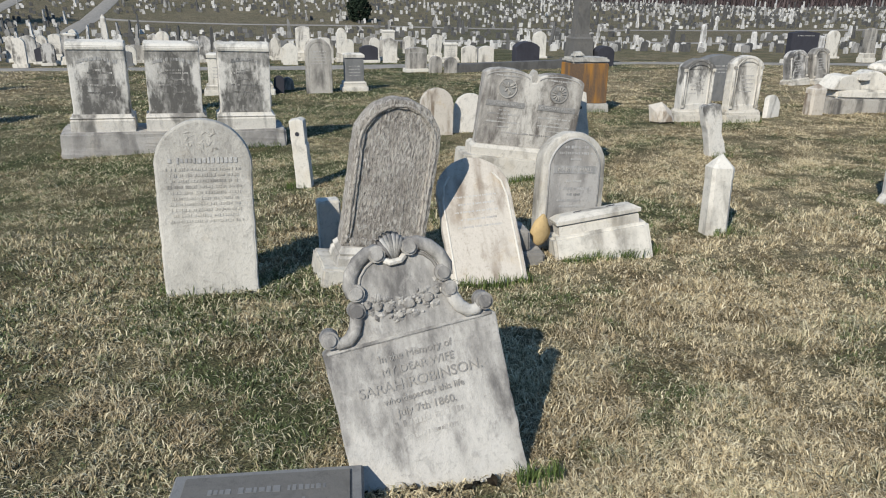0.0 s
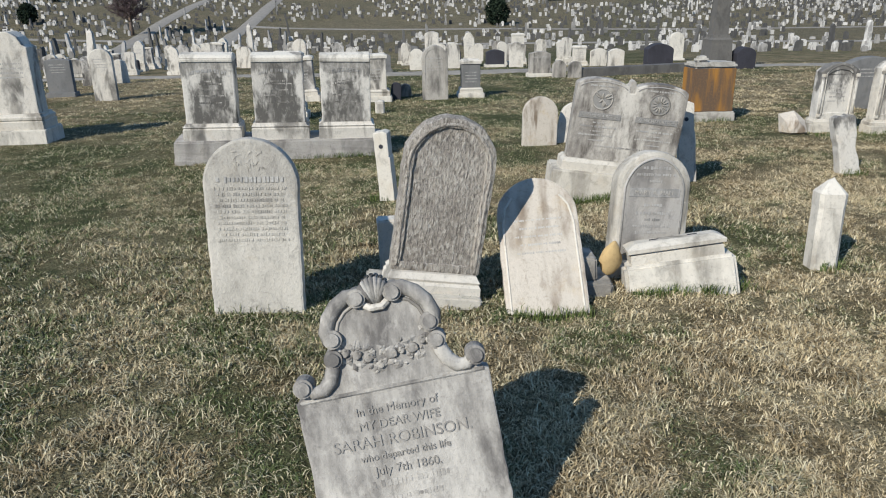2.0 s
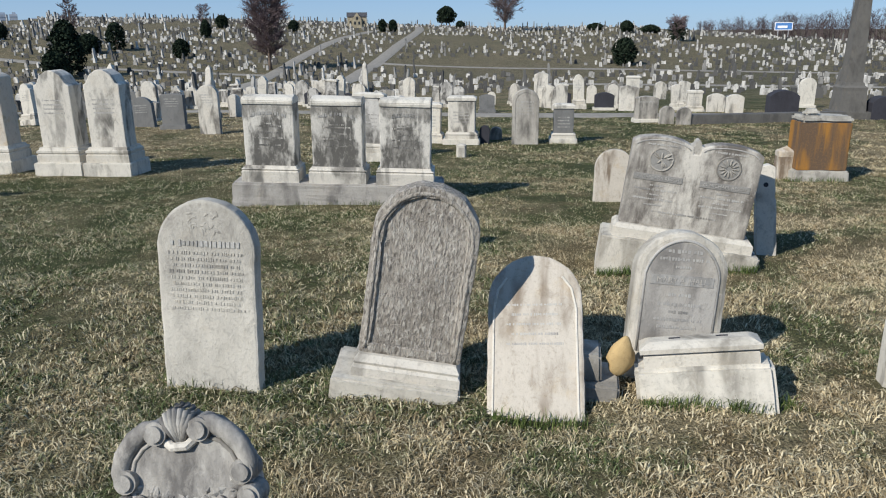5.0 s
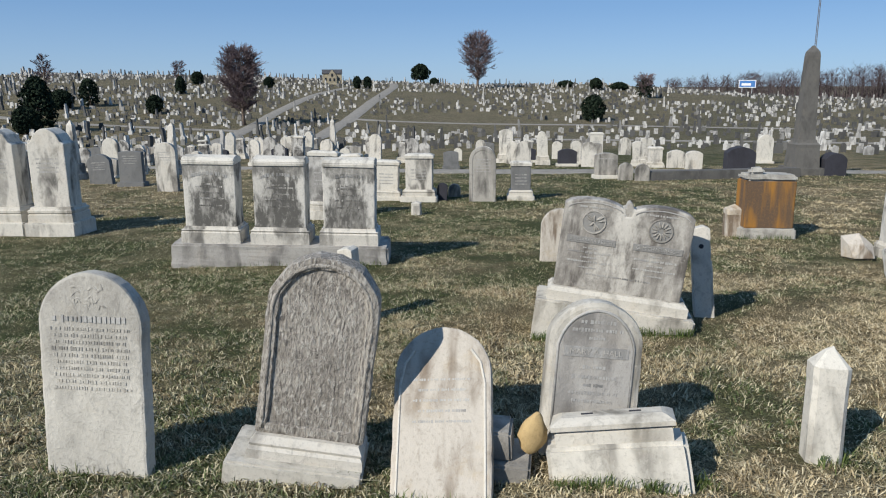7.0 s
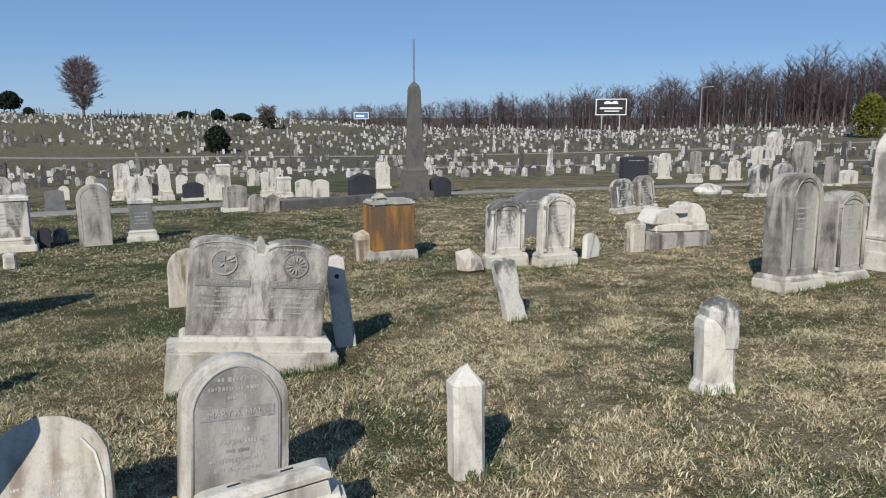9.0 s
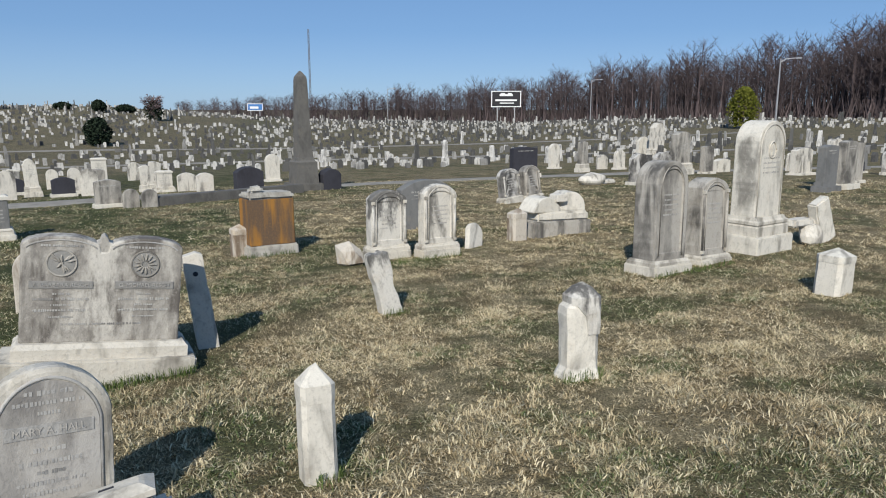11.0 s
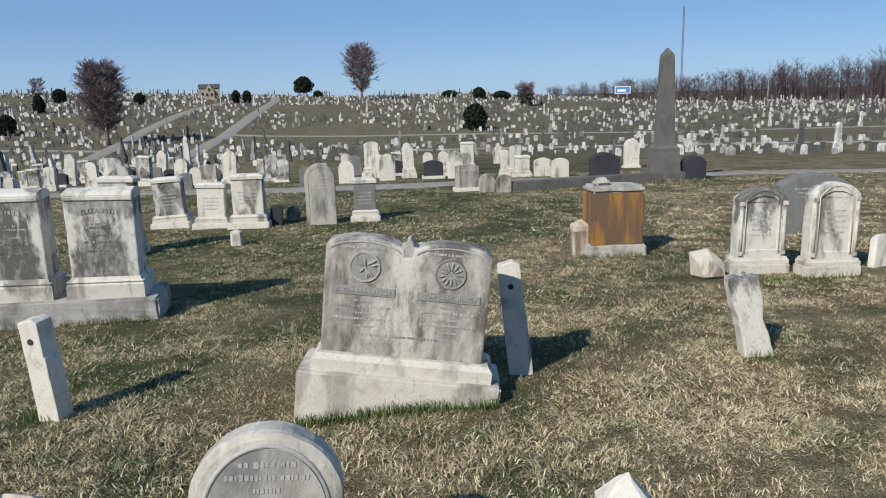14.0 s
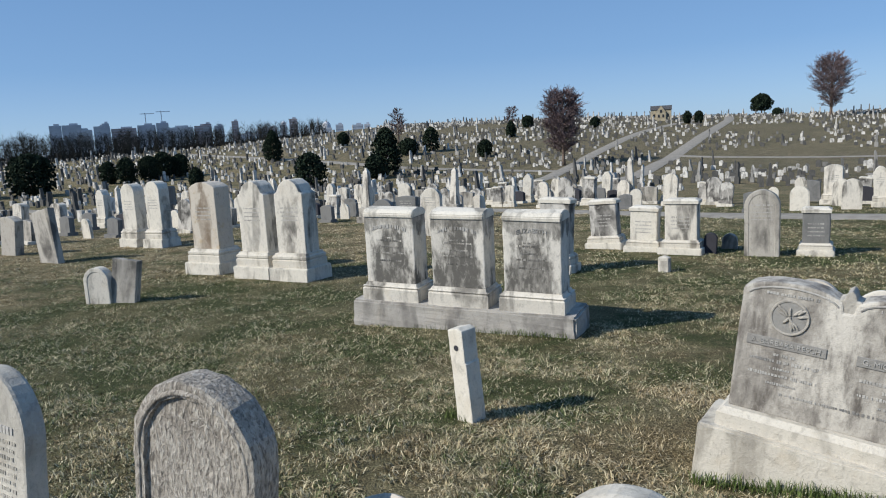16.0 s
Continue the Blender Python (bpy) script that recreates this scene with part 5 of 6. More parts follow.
def on_road(x, y):
    for pts, w in (([(-60, 11.5), (-40, 14.5), (-19, 20.2), (-13.5, 19.8), (-7.7, 19.4), (-3.0, 21.9), (4, 25.0), (16, 28), (45, 33)], 1.4),
                   ([(-33, 39), (-41.7, 47), (-55.2, 69.7), (-68.5, 99), (-73.1, 113), (-78, 135)], 1.2),
                   ([(-25, 36.5), (-32.2, 44.8), (-43.7, 67.6), (-52.9, 88.8), (-69.6, 125.6), (-78, 140)], 1.3),
                   ([(-47.5, 75), (0, 80), (60, 84)], 1.2), ([(-48, 57), (-95, 48), (-125, 47)], 1.4), ([(-20, 58), (0, 60), (40, 55), (80, 50)], 1.2)):
        for a, b in zip(pts, pts[1:]):
            a, b, p = Vector(a), Vector(b), Vector((x, y))
            k = max(0, min(1, (p - a).dot(b - a) / (b - a).length_squared))
            if (a.lerp(b, k) - p).length < w:
                return True
    return False


def open_lawn(x, y):
    """The lawns on which every stone is placed one by one."""
    r = math.hypot(x - 0.5, y - 2)
    if r < 15:
        return True
    a = math.degrees(math.atan2(-(x - 0.5), y - 2))
    edge = np.interp(a, [-70, -45, -30, -12, 0, 20, 45, 60, 75], [12, 14, 18, 24, 22, 21, 21, 20, 20])
    return r < edge


def sprinkle():
    kinds = protos()
    del PLACED[-11:]
    rng = random.Random(11)
    ca, sa = math.cos(radians(22)), math.sin(radians(22))
    near, far = [], []
    for i in range(-195, 165):
        for j in range(0, 175):
            u, v = i * 0.98, j * 1.5
            x, y = ca * u - sa * v, sa * u + ca * v
            x += rng.uniform(-0.45, 0.45)
            y += rng.uniform(-0.7, 0.7)
            r = math.hypot(x - 0.5, y - 2)
            a = math.degrees(math.atan2(-(x - 0.5), y - 2))
            if r > 185 or not -62 < a < 88 or open_lawn(x, y) or on_road(x, y):
                continue
            if r < 45 and any((x - px) ** 2 + (y - py) ** 2 < 0.8 for px, py in PLACED):
                continue
            if noise.noise((x * 0.045, y * 0.045, 7.0)) < (-0.22 if a < 35 else -0.45) or rng.random() < (0.40 if a < 35 else 0.22) + 0.5 * max(0.0, 0.25 - noise.noise((x * 0.16, y * 0.16, 3.0))) * (r > 40):
                continue
            if (a < 6 and r > 112 + 200 * (1 - min(1, (9 - a) / 67)) ** 1.5) or (r > 150 and a > 56):
                continue
            (near if r < 34 else far).append((x, y, r))
    near.sort(key=lambda p: p[2])
    for x, y, r in near[:290]:
        k = rng.choice(kinds + kinds[:6])
        s = rng.uniform(0.62, 1.0)
        c = copy_thing(k, Matrix.Translation((x, y, gz(x, y))) @ pose(0, 0, 0, 0, 0, 22 + rng.uniform(-6, 6)) @ pose(0, 0, 0, -rng.uniform(-2, 4), rng.gauss(0, 3), 0))
        c.scale = (s, s, s)
        c["group"] = "stones in the crowded plots"
    for x, y, r in near[290:]:
        far.append((x, y, r))
    for k in kinds:
        for o in list(k.children_recursive) + [k]:
            bpy.data.objects.remove(o)
    # the rest, too many to count, in strips of the hillside
    fields = {}
    for x, y, r in far:
        fields.setdefault((int(r // 50), int(x // 60)), []).append((x, y, r))
    for cell in fields.values():
        verts, faces = [], []
        for x, y, r in cell:
            kind = rng.random()
            w, h, d = rng.uniform(0.18, 0.42), rng.uniform(0.2, 0.58), rng.uniform(0.1, 0.24)
            if kind > 0.93:
                w, h, d = rng.uniform(0.22, 0.4), rng.uniform(0.9, 1.6), rng.uniform(0.22, 0.4)
            yaw = radians(22 + rng.uniform(-10, 10))
            cx, sx = math.cos(yaw), math.sin(yaw)
            lean = rng.gauss(0, 0.05)
            z0 = gz(x, y) - 0.2
            if kind > 0.93:
                prof = [(-w / 2, 0), (w / 2, 0), (w / 2, h * 0.3), (w * 0.28, h * 0.34), (w * 0.2, h * 0.92), (0, h), (-w * 0.2, h * 0.92), (-w * 0.28, h * 0.34), (-w / 2, h * 0.3)]
            elif kind > 0.5:
                prof = [(-w / 2, 0), (w / 2, 0), (w / 2, h * 0.75), (w * 0.36, h * 0.92), (0, h), (-w * 0.36, h * 0.92), (-w / 2, h * 0.75)]
            elif kind > 0.25:
                prof = [(-w * 0.62, 0), (w * 0.62, 0), (w * 0.62, 0.35), (w * 0.45, 0.37), (w * 0.45, h), (-w * 0.45, h), (-w * 0.45, 0.37), (-w * 0.62, 0.35)]
            else:
                prof = [(-w / 2, 0), (w / 2, 0), (w / 2, h), (-w / 2, h)]
            n, b = len(prof), len(verts)
            for yy in (-d / 2, d / 2):
                for px, pz in prof:
                    qx = px + lean * pz
                    verts.append((x + cx * qx - sx * yy, y + sx * qx + cx * yy, z0 + pz + 0.2 * (pz > 0)))
            faces.append(tuple(range(b, b + n)))
            faces.append(tuple(range(b + 2 * n - 1, b + n - 1, -1)))
            for i in range(n):
                j = (i + 1) % n
                faces.append((b + j, b + i, b + n + i, b + n + j))
        ob = new("distant_headstones", mesh_from("distant_headstones", verts, faces, FARSTONE))
        tagged(ob, "countless white and grey headstones covering the hillside", "headstones", kind="stuff")


sprinkle()


# ---------------------------------------------------------------- trees and shrubs
def branch(out, p, d, length, r, depth, rng, spread, up):
    """Grows a limb and its twigs as a list of (points, radii)."""
    pts, rs = [p.copy()], [r]
    n = (2, 3, 4)[depth]
    for i in range(n):
        d = (d + Vector((rng.uniform(-1, 1), rng.uniform(-1, 1), rng.uniform(-0.6, 0.9) * up)) * 0.16).normalized()
        pts.append(pts[-1] + d * length / n)
        rs.append(r * (1 - 0.75 * (i + 1) / n))
    out.append((pts, rs, depth))
    if depth == 0:
        return
    for k in range(rng.randint(6, 9)):
        i = rng.uniform(0.25, 1.0)
        q = pts[min(n - 1, int(i * n))].lerp(pts[min(n, int(i * n) + 1)], (i * n) % 1)
        s = (d + Vector((rng.uniform(-1, 1), rng.uniform(-1, 1), rng.uniform(-0.5, 0.8))) * spread).normalized()
        branch(out, q, s, length * rng.uniform(0.4, 0.62), r * 0.38, depth - 1, rng, spread, up)


def bare_tree(x, y, h, width, seed, label, shape="dome", name="tree", dense_twigs=1.0):
    rng = random.Random(seed)
    t = tagged(new(name), label, "tree")
    t.matrix_basis = pose(x, y, gz(x, y) - 0.1)
    bm = bmesh.new()
    tr = h * 0.022
    tube(bm, [(0, 0, -0.2), (0, 0, h * 0.12), (0.01 * h, 0, h * 0.45), (0, 0.01 * h, h * 0.75), (0, 0, h * 0.97)], [tr * 1.5, tr, tr * 0.75, tr * 0.4, tr * 0.08], 9)
    smooth_all(part("trunk", bm, BARK, t))
    limbs = []
    n = int(46 * dense_twigs)
    for k in range(n):
        f = 0.16 + 0.82 * (k + rng.random()) / n
        reach = width / 2 * (math.sin(math.pi * min(1, (f - 0.05) * 0.95)) ** 0.55 if shape == "dome" else (0.45 + 0.55 * min(1, (1.02 - f) * 3)) * (1.0 if f > 0.35 else f / 0.35))
        a = k * 2.4 + rng.uniform(-0.4, 0.4)
        d = Vector((math.cos(a), math.sin(a), rng.uniform(0.4, 0.95)))
        branch(limbs, Vector((0, 0, h * f * 0.93)), d.normalized(), reach * rng.uniform(0.62, 0.88), tr * 0.30 * (1.1 - f * 0.7), 2, rng, 0.75, 0.7)
    bl, bt = bmesh.new(), bmesh.new()
    for pts, rs, depth in limbs:
        if depth == 2:
            tube(bl, pts, [max(v, 0.02) for v in rs], 4)
        else:
            tube(bt, pts, [max(v, 0.015) for v in rs], 3)
    part("limb_crown", bl, BARK, t)
    tagged(part("twig_crown", bt, TWIG, t, "bare reddish brown winter twigs"), kind="stuff")
    return t


def evergreen(x, y, h, w, seed, label, cone=0.0, mat=EVERGREEN, n=1500, name="evergreen_shrub", trunk=False):
    """A crown of many small leaf clumps on a short stem."""
    rng = random.Random(seed)
    t = tagged(new(name), label, "shrub" if h < 4 else "tree")
    t.matrix_basis = pose(x, y, gz(x, y))
    part("trunk", tube(bmesh.new(), [(0, 0, -0.2), (0, 0, h * 0.3), (0, 0, h * 0.7)], [h * 0.035, h * 0.03, h * 0.012], 7), BARK, t)
    verts, faces = [], []
    z0 = h * (0.22 if trunk else 0.04)
    for k in range(n):
        f = rng.random() ** 0.8
        a = rng.uniform(0, 6.2832)
        prof = (1 - f) * cone + (1 - cone) * math.sqrt(max(0, 1 - (2 * f - 0.9) ** 2 / 1.25))
        lump = 1 + 0.32 * noise.noise((math.cos(a) * 1.7 + seed, math.sin(a) * 1.7, f * 3.2))
        rr = w / 2 * prof * lump * (0.55 + 0.45 * rng.random() ** 0.4)
        c = Vector((rr * math.cos(a), rr * math.sin(a), z0 + (h - z0) * f))
        s = (0.05 + 0.035 * w) * rng.uniform(0.6, 1.2) * (1.9 if k % 4 == 0 else 1.0)
        if k % 4 == 0:
            c.x, c.y = c.x * 0.72, c.y * 0.72
        d1 = Vector((rng.gauss(0, 1), rng.gauss(0, 1), rng.gauss(0, 1))).normalized() * s
        d2 = d1.orthogonal().normalized() * s * 0.7
        b = len(verts)
        verts += [c - d1, c - d2 * 0.8, c + d1, c + d2, c + d1.cross(d2).normalized() * s * 0.5]
        faces += [(b, b + 1, b + 4), (b + 1, b + 2, b + 4), (b + 2, b + 3, b + 4), (b + 3, b, b + 4)]
    ob = new("crown", mesh_from("crown", verts, faces, mat))
    ob.parent = t
    return t


bare_tree(-52.4, 62.7, 8.0, 5.2, 3, "broad bare deciduous tree with reddish twigs", "dome", dense_twigs=3.0)
bare_tree(-56.5, 135.7, 10.3, 7.4, 4, "tall bare bald cypress on the hilltop", "column", dense_twigs=2.8)
bare_tree(-91.4, 68.4, 5.4, 2.9, 6, "slim bare tree on the far slope", "column", dense_twigs=0.7)
bare_tree(-95.9, 96.9, 3.8, 2.8, 7, "small bare tree behind an evergreen", "dome", dense_twigs=0.7)
bare_tree(-21.6, 122.2, 3.4, 3.6, 8, "small dark open-crowned tree on the ridge", "dome", dense_twigs=0.9)
evergreen(-20.1, 83.9, 2.9, 2.7, 5, "round clipped dark evergreen bush on the hillside")
evergreen(-90.9, 47.1, 4.0, 2.9, 31, "tall dark evergreen on the far slope", 0.3)
evergreen(-62.0, 46.1, 4.9, 3.4, 32, "leaning dark evergreen among graves", 0.25)
evergreen(-60.4, 43.6, 2.4, 2.4, 33, "rounded dark evergreen among graves")
evergreen(-98.3, 62.7, 2.1, 2.0, 34, "small dark evergreen on the far slope")
evergreen(-57.7, 34.8, 3.2, 3.2, 35, "open dark evergreen tree among graves", 0.2, n=800)
evergreen(-85.0, 24.4, 2.4, 1.8, 36, "dark evergreen in a loose row")
evergreen(-83.4, 25.9, 2.8, 2.2, 37, "dark evergreen in a loose row")
evergreen(-83.8, 28.4, 2.8, 2.3, 38, "dark evergreen in a loose row")
evergreen(-85.7, 30.6, 3.0, 2.6, 39, "dark evergreen in a loose row")
evergreen(-85.8, 32.6, 2.6, 2.2, 40, "dark evergreen in a loose row")
evergreen(-76.0, 15.4, 3.9, 4.4, 41, "broad dark evergreen at the slope foot", 0.1)
evergreen(-78.0, 10.0, 3.6, 4.4, 42, "broad dark evergreen at the slope foot", 0.1)
evergreen(-68.3, 28.2, 2.1, 1.6, 43, "small conical dark evergreen", 0.3)
evergreen(-77.1, 59.9, 2.1, 2.8, 44, "broad low dark evergreen")
evergreen(-77.3, 63.9, 3.2, 2.7, 45, "dark evergreen tree on the slope", 0.2, n=900)
evergreen(-67.1, 64.5, 2.1, 1.9, 46, "round dark evergreen bush on the slope")
evergreen(-81.8, 83.2, 2.5, 1.9, 47, "conical dark evergreen on the slope", 0.4)
evergreen(-93.5, 98.8, 2.1, 2.1, 48, "round dark evergreen near the skyline")
evergreen(-81.2, 102.7, 1.8, 1.8, 49, "round dark evergreen near the skyline")
evergreen(-71.9, 116.1, 2.1, 1.6, 50, "dark evergreen beside the hill road")
evergreen(-70.5, 117.4, 2.1, 1.6, 51, "dark evergreen beside the hill road")
evergreen(-77.2, 151.2, 4.3, 4.7, 52, "broad dark evergreen on the hilltop", 0.1, trunk=True)
evergreen(-70.1, 143.8, 1.5, 1.9, 53, "small round evergreen on the hilltop")
evergreen(-40.9, 143.1, 1.2, 2.9, 54, "low spreading evergreen on the ridge")
evergreen(-33.0, 135.6, 2.0, 2.4, 55, "domed evergreen on the ridge")
evergreen(-29.7, 139.7, 1.3, 3.5, 56, "low spreading evergreen on the ridge")
evergreen(-21.6, 122.4, 3.0, 2.9, 57, "ragged dark evergreen on the ridge", 0.1, n=500)
evergreen(60.9, 94.1, 5.6, 4.4, 58, "olive-gold evergreen by the road", 0.25, GOLDEN)


def woodland(name, sections, per, place, lo, hi, seed, label, mat=WOODS):
    """A belt of bare trees, too many to count. place(f): bearing, distance and height at a share f of the belt."""
    rng = random.Random(seed)
    for sec in range(sections):
        verts, faces = [], []

        def spike(a, b, r):
            n = len(verts)
            d = b - a
            s = Vector((-d.y, d.x, 0))
            s = (s.normalized() if s.length > 1e-4 else Vector((1, 0, 0))) * r
            o = d.cross(s).normalized() * r
            verts.extend([a + s, a - s * 0.5 + o * 0.87, a - s * 0.5 - o * 0.87, b])
            faces.extend([(n, n + 1, n + 3), (n + 1, n + 2, n + 3), (n + 2, n, n + 3)])

        def twig(a, b, r):
            n = len(verts)
            s = Vector((rng.gauss(0, 1), rng.gauss(0, 1), rng.gauss(0, 0.4))).normalized() * r
            verts.extend([a + s, a - s, b])
            faces.append((n, n + 1, n + 2))

        for k in range(per):
            f = (sec + rng.random()) / sections
            az, r, h = place(f)
            r += rng.uniform(lo, hi)
            h *= rng.uniform(0.62, 1.06) * (1 + 0.28 * noise.noise((f * 34, seed, 0)))
            x, y = 0.5 - r * math.sin(radians(az)), 2 + r * math.cos(radians(az))
            base = Vector((x, y, gz(x, y) - 0.5))
            top = base + Vector((rng.uniform(-0.6, 0.6), rng.uniform(-0.6, 0.6), h * 0.86))
            spike(base, top, h * 0.014)
            wide = h * rng.uniform(0.15, 0.24)
            for j in range(18):
                u = rng.uniform(0.22, 0.86)
                q = base.lerp(top, u)
                a = rng.uniform(0, 6.28)
                reach = wide * math.sqrt(max(0.05, 1 - ((u - 0.58) / 0.46) ** 2)) * rng.uniform(0.5, 1.1)
                tip = q + Vector((math.cos(a) * reach, math.sin(a) * reach, h * rng.uniform(0.08, 0.18)))
                spike(q, tip, h * 0.0034)
                for i in range(18):
                    q2 = q.lerp(tip, rng.uniform(0.25, 1.0))
                    b2 = rng.uniform(0, 6.28)
                    l = h * rng.uniform(0.035, 0.08)
                    twig(q2, q2 + Vector((math.cos(b2) * l * 0.8, math.sin(b2) * l * 0.8, l * rng.uniform(0.1, 1.1))), h * 0.0021)
            for j in range(16):
                a, b2 = rng.uniform(0, 6.28), rng.uniform(0, 6.28)
                q = base + Vector((math.cos(a), math.sin(a), 0)) * rng.uniform(0, 2.6)
                twig(q, q + Vector((math.cos(b2) * 1.2, math.sin(b2) * 1.2, h * rng.uniform(0.12, 0.34))), 0.16)
        ob = new(name, mesh_from(name, verts, faces, mat))
        tagged(ob, label, "woods", kind="stuff")


woodland("woodland", 6, 250, lambda f: (9 - 67 * f, 118 + 200 * (1 - f) ** 1.5, 8.6 + 13.6 * f ** 0.6), 0, 34, 21, "belt of tall bare winter trees along the road")
woodland("far_woodland", 3, 330, lambda f: (96 - 36 * f, 118 + 44 * f, 7.4 - 2.6 * f), 0, 30, 22, "dark belt of trees below the city", DARK_WOODS)


# ---------------------------------------------------------------- beyond the graves
def street_lamp(x, y, h, yaw):
    t = tagged(new("street_lamp"), "tall grey steel street lamp by the woods", "street lamp")
    t.matrix_basis = pose(x, y, gz(x, y), 0, 0, yaw)
    part("pole", tube(bmesh.new(), [(0, 0, -0.3), (0, 0, h * 0.5), (0, 0, h)], [0.13, 0.10, 0.07], 10), STEEL, t)
    part("arm", tube(bmesh.new(), [(0, 0, h - 0.4), (0.6, 0, h - 0.05), (1.7, 0, h + 0.05)], [0.06, 0.05, 0.05], 8), STEEL, t)
    part("lamp_head", block(0.7, 0.28, 0.16, h - 0.04, -0.14, 1.95, 0.05), STEEL, t)


street_lamp(55.7, 79.5, 8.6, -20)
street_lamp(61.3, 150.0, 8.8, -15)
street_lamp(24.8, 210.5, 9.4, -10)


def billboard(x, y, yaw, w, h, z, panel, frame_mat, label):
    t = tagged(new("billboard"), label, "billboard")
    t.matrix_basis = pose(x, y, gz(x, y), 0, 0, yaw)
    part("panel", block(w, 0.3, h, z, 0, 0, 0.02, cuts=0), panel, t)
    for dx, dz, ww, hh in ((0, z - 0.12, w + 0.3, 0.2), (0, z + h - 0.08, w + 0.3, 0.2), (-w / 2, z, 0.2, h), (w / 2, z, 0.2, h)):
        part("border", block(ww, 0.36, hh, dz, -0.06, dx, 0.02, cuts=0), frame_mat, t)
    for k in (-0.3, 0.3):
        part("post", block(0.25, 0.25, z + 0.5, -0.5, 0.05, k * w, 0.02, cuts=0), STEEL, t)
    return t


t = billboard(49.7, 175.1, -16, 7.0, 3.6, 3.9, PANEL_BLACK, PANEL_WHITE, "black billboard with a white border and white lettering")
for dx, z, w, h in ((0, 6.4, 3.2, 0.45), (-0.8, 6.75, 1.0, 0.35), (0.9, 6.75, 0.9, 0.35), (0, 5.2, 5.2, 0.4), (0.2, 4.6, 3.4, 0.25)):
    part("lettering", block(w, 0.05, h, z, -0.09, dx, 0.01, cuts=0), PANEL_WHITE, t)
t = billboard(-13.7, 241.4, 3, 4.6, 2.0, 3.2, PANEL_BLUE, PANEL_WHITE, "small blue and white roadside billboard")
part("lettering", block(2.6, 0.05, 0.7, 3.7, -0.09, -0.3, 0.01, cuts=0), PANEL_WHITE, t)

t = tagged(new("radio_mast"), "tall thin steel lattice radio mast", "mast")
t.matrix_basis = pose(5.5, 421.9, gz(5.5, 421.9))
for k in range(3):
    a = k * 2.0944
    part("leg", tube(bmesh.new(), [(0.45 * math.cos(a), 0.45 * math.sin(a), 0), (0.40 * math.cos(a), 0.40 * math.sin(a), 49)], 0.17, 6), MAST, t)
bm = bmesh.new()
for k in range(48):
    a, b = k * 2.0944, (k + 1) * 2.0944
    tube(bm, [(0.43 * math.cos(a), 0.43 * math.sin(a), k), (0.43 * math.cos(b), 0.43 * math.sin(b), k + 1)], 0.06, 4)
tagged(part("lattice", bm, MAST, t), kind="stuff")

# stone lodge on the hilltop
t = tagged(new("house"), "small tan stone lodge with a slate gable roof", "house")
t.matrix_basis = pose(-80.8, 121.2, gz(-80.8, 121.2), 0, 0, 34)
part("wall", block(3.7, 3.0, 2.3, -0.2, 0, 0, 0.02, cuts=0), WALLSTONE, t)
bm = bmesh.new()
vs = [bm.verts.new(p) for p in ((-1.95, -0.15, 2.05), (1.95, -0.15, 2.05), (1.95, 3.15, 2.05), (-1.95, 3.15, 2.05), (-1.95, 1.5, 2.85), (1.95, 1.5, 2.85))]
for f in ((0, 1, 5, 4), (2, 3, 4, 5), (1, 2, 5), (3, 0, 4), (3, 2, 1, 0)):
    bm.faces.new([vs[i] for i in f])
part("roof", bm, SLATE, t)
bm = bmesh.new()
vs = [bm.verts.new(p) for p in ((-0.9, -0.3, 1.6), (0.9, -0.3, 1.6), (0, -0.3, 2.8), (-0.9, 1.3, 1.6), (0.9, 1.3, 1.6), (0, 1.3, 2.8))]
for f in ((0, 1, 2), (5, 4, 3), (0, 2, 5, 3), (2, 1, 4, 5), (1, 0, 3, 4)):
    bm.faces.new([vs[i] for i in f])
part("gable", bm, WALLSTONE, t)
part("porch_wall", block(1.7, 0.4, 1.76, -0.15, -0.29, 0, 0.02, cuts=0), WALLSTONE, t)
for dx, dz, y in ((-1.25, 0.7, -0.03), (1.25, 0.7, -0.03), (0, 1.5, -0.33), (-0.4, 0.6, -0.31), (0.4, 0.6, -0.31)):
    part("window", block(0.36, 0.06, 0.55, dz, y, dx, 0.01, cuts=0), GLASS, t)


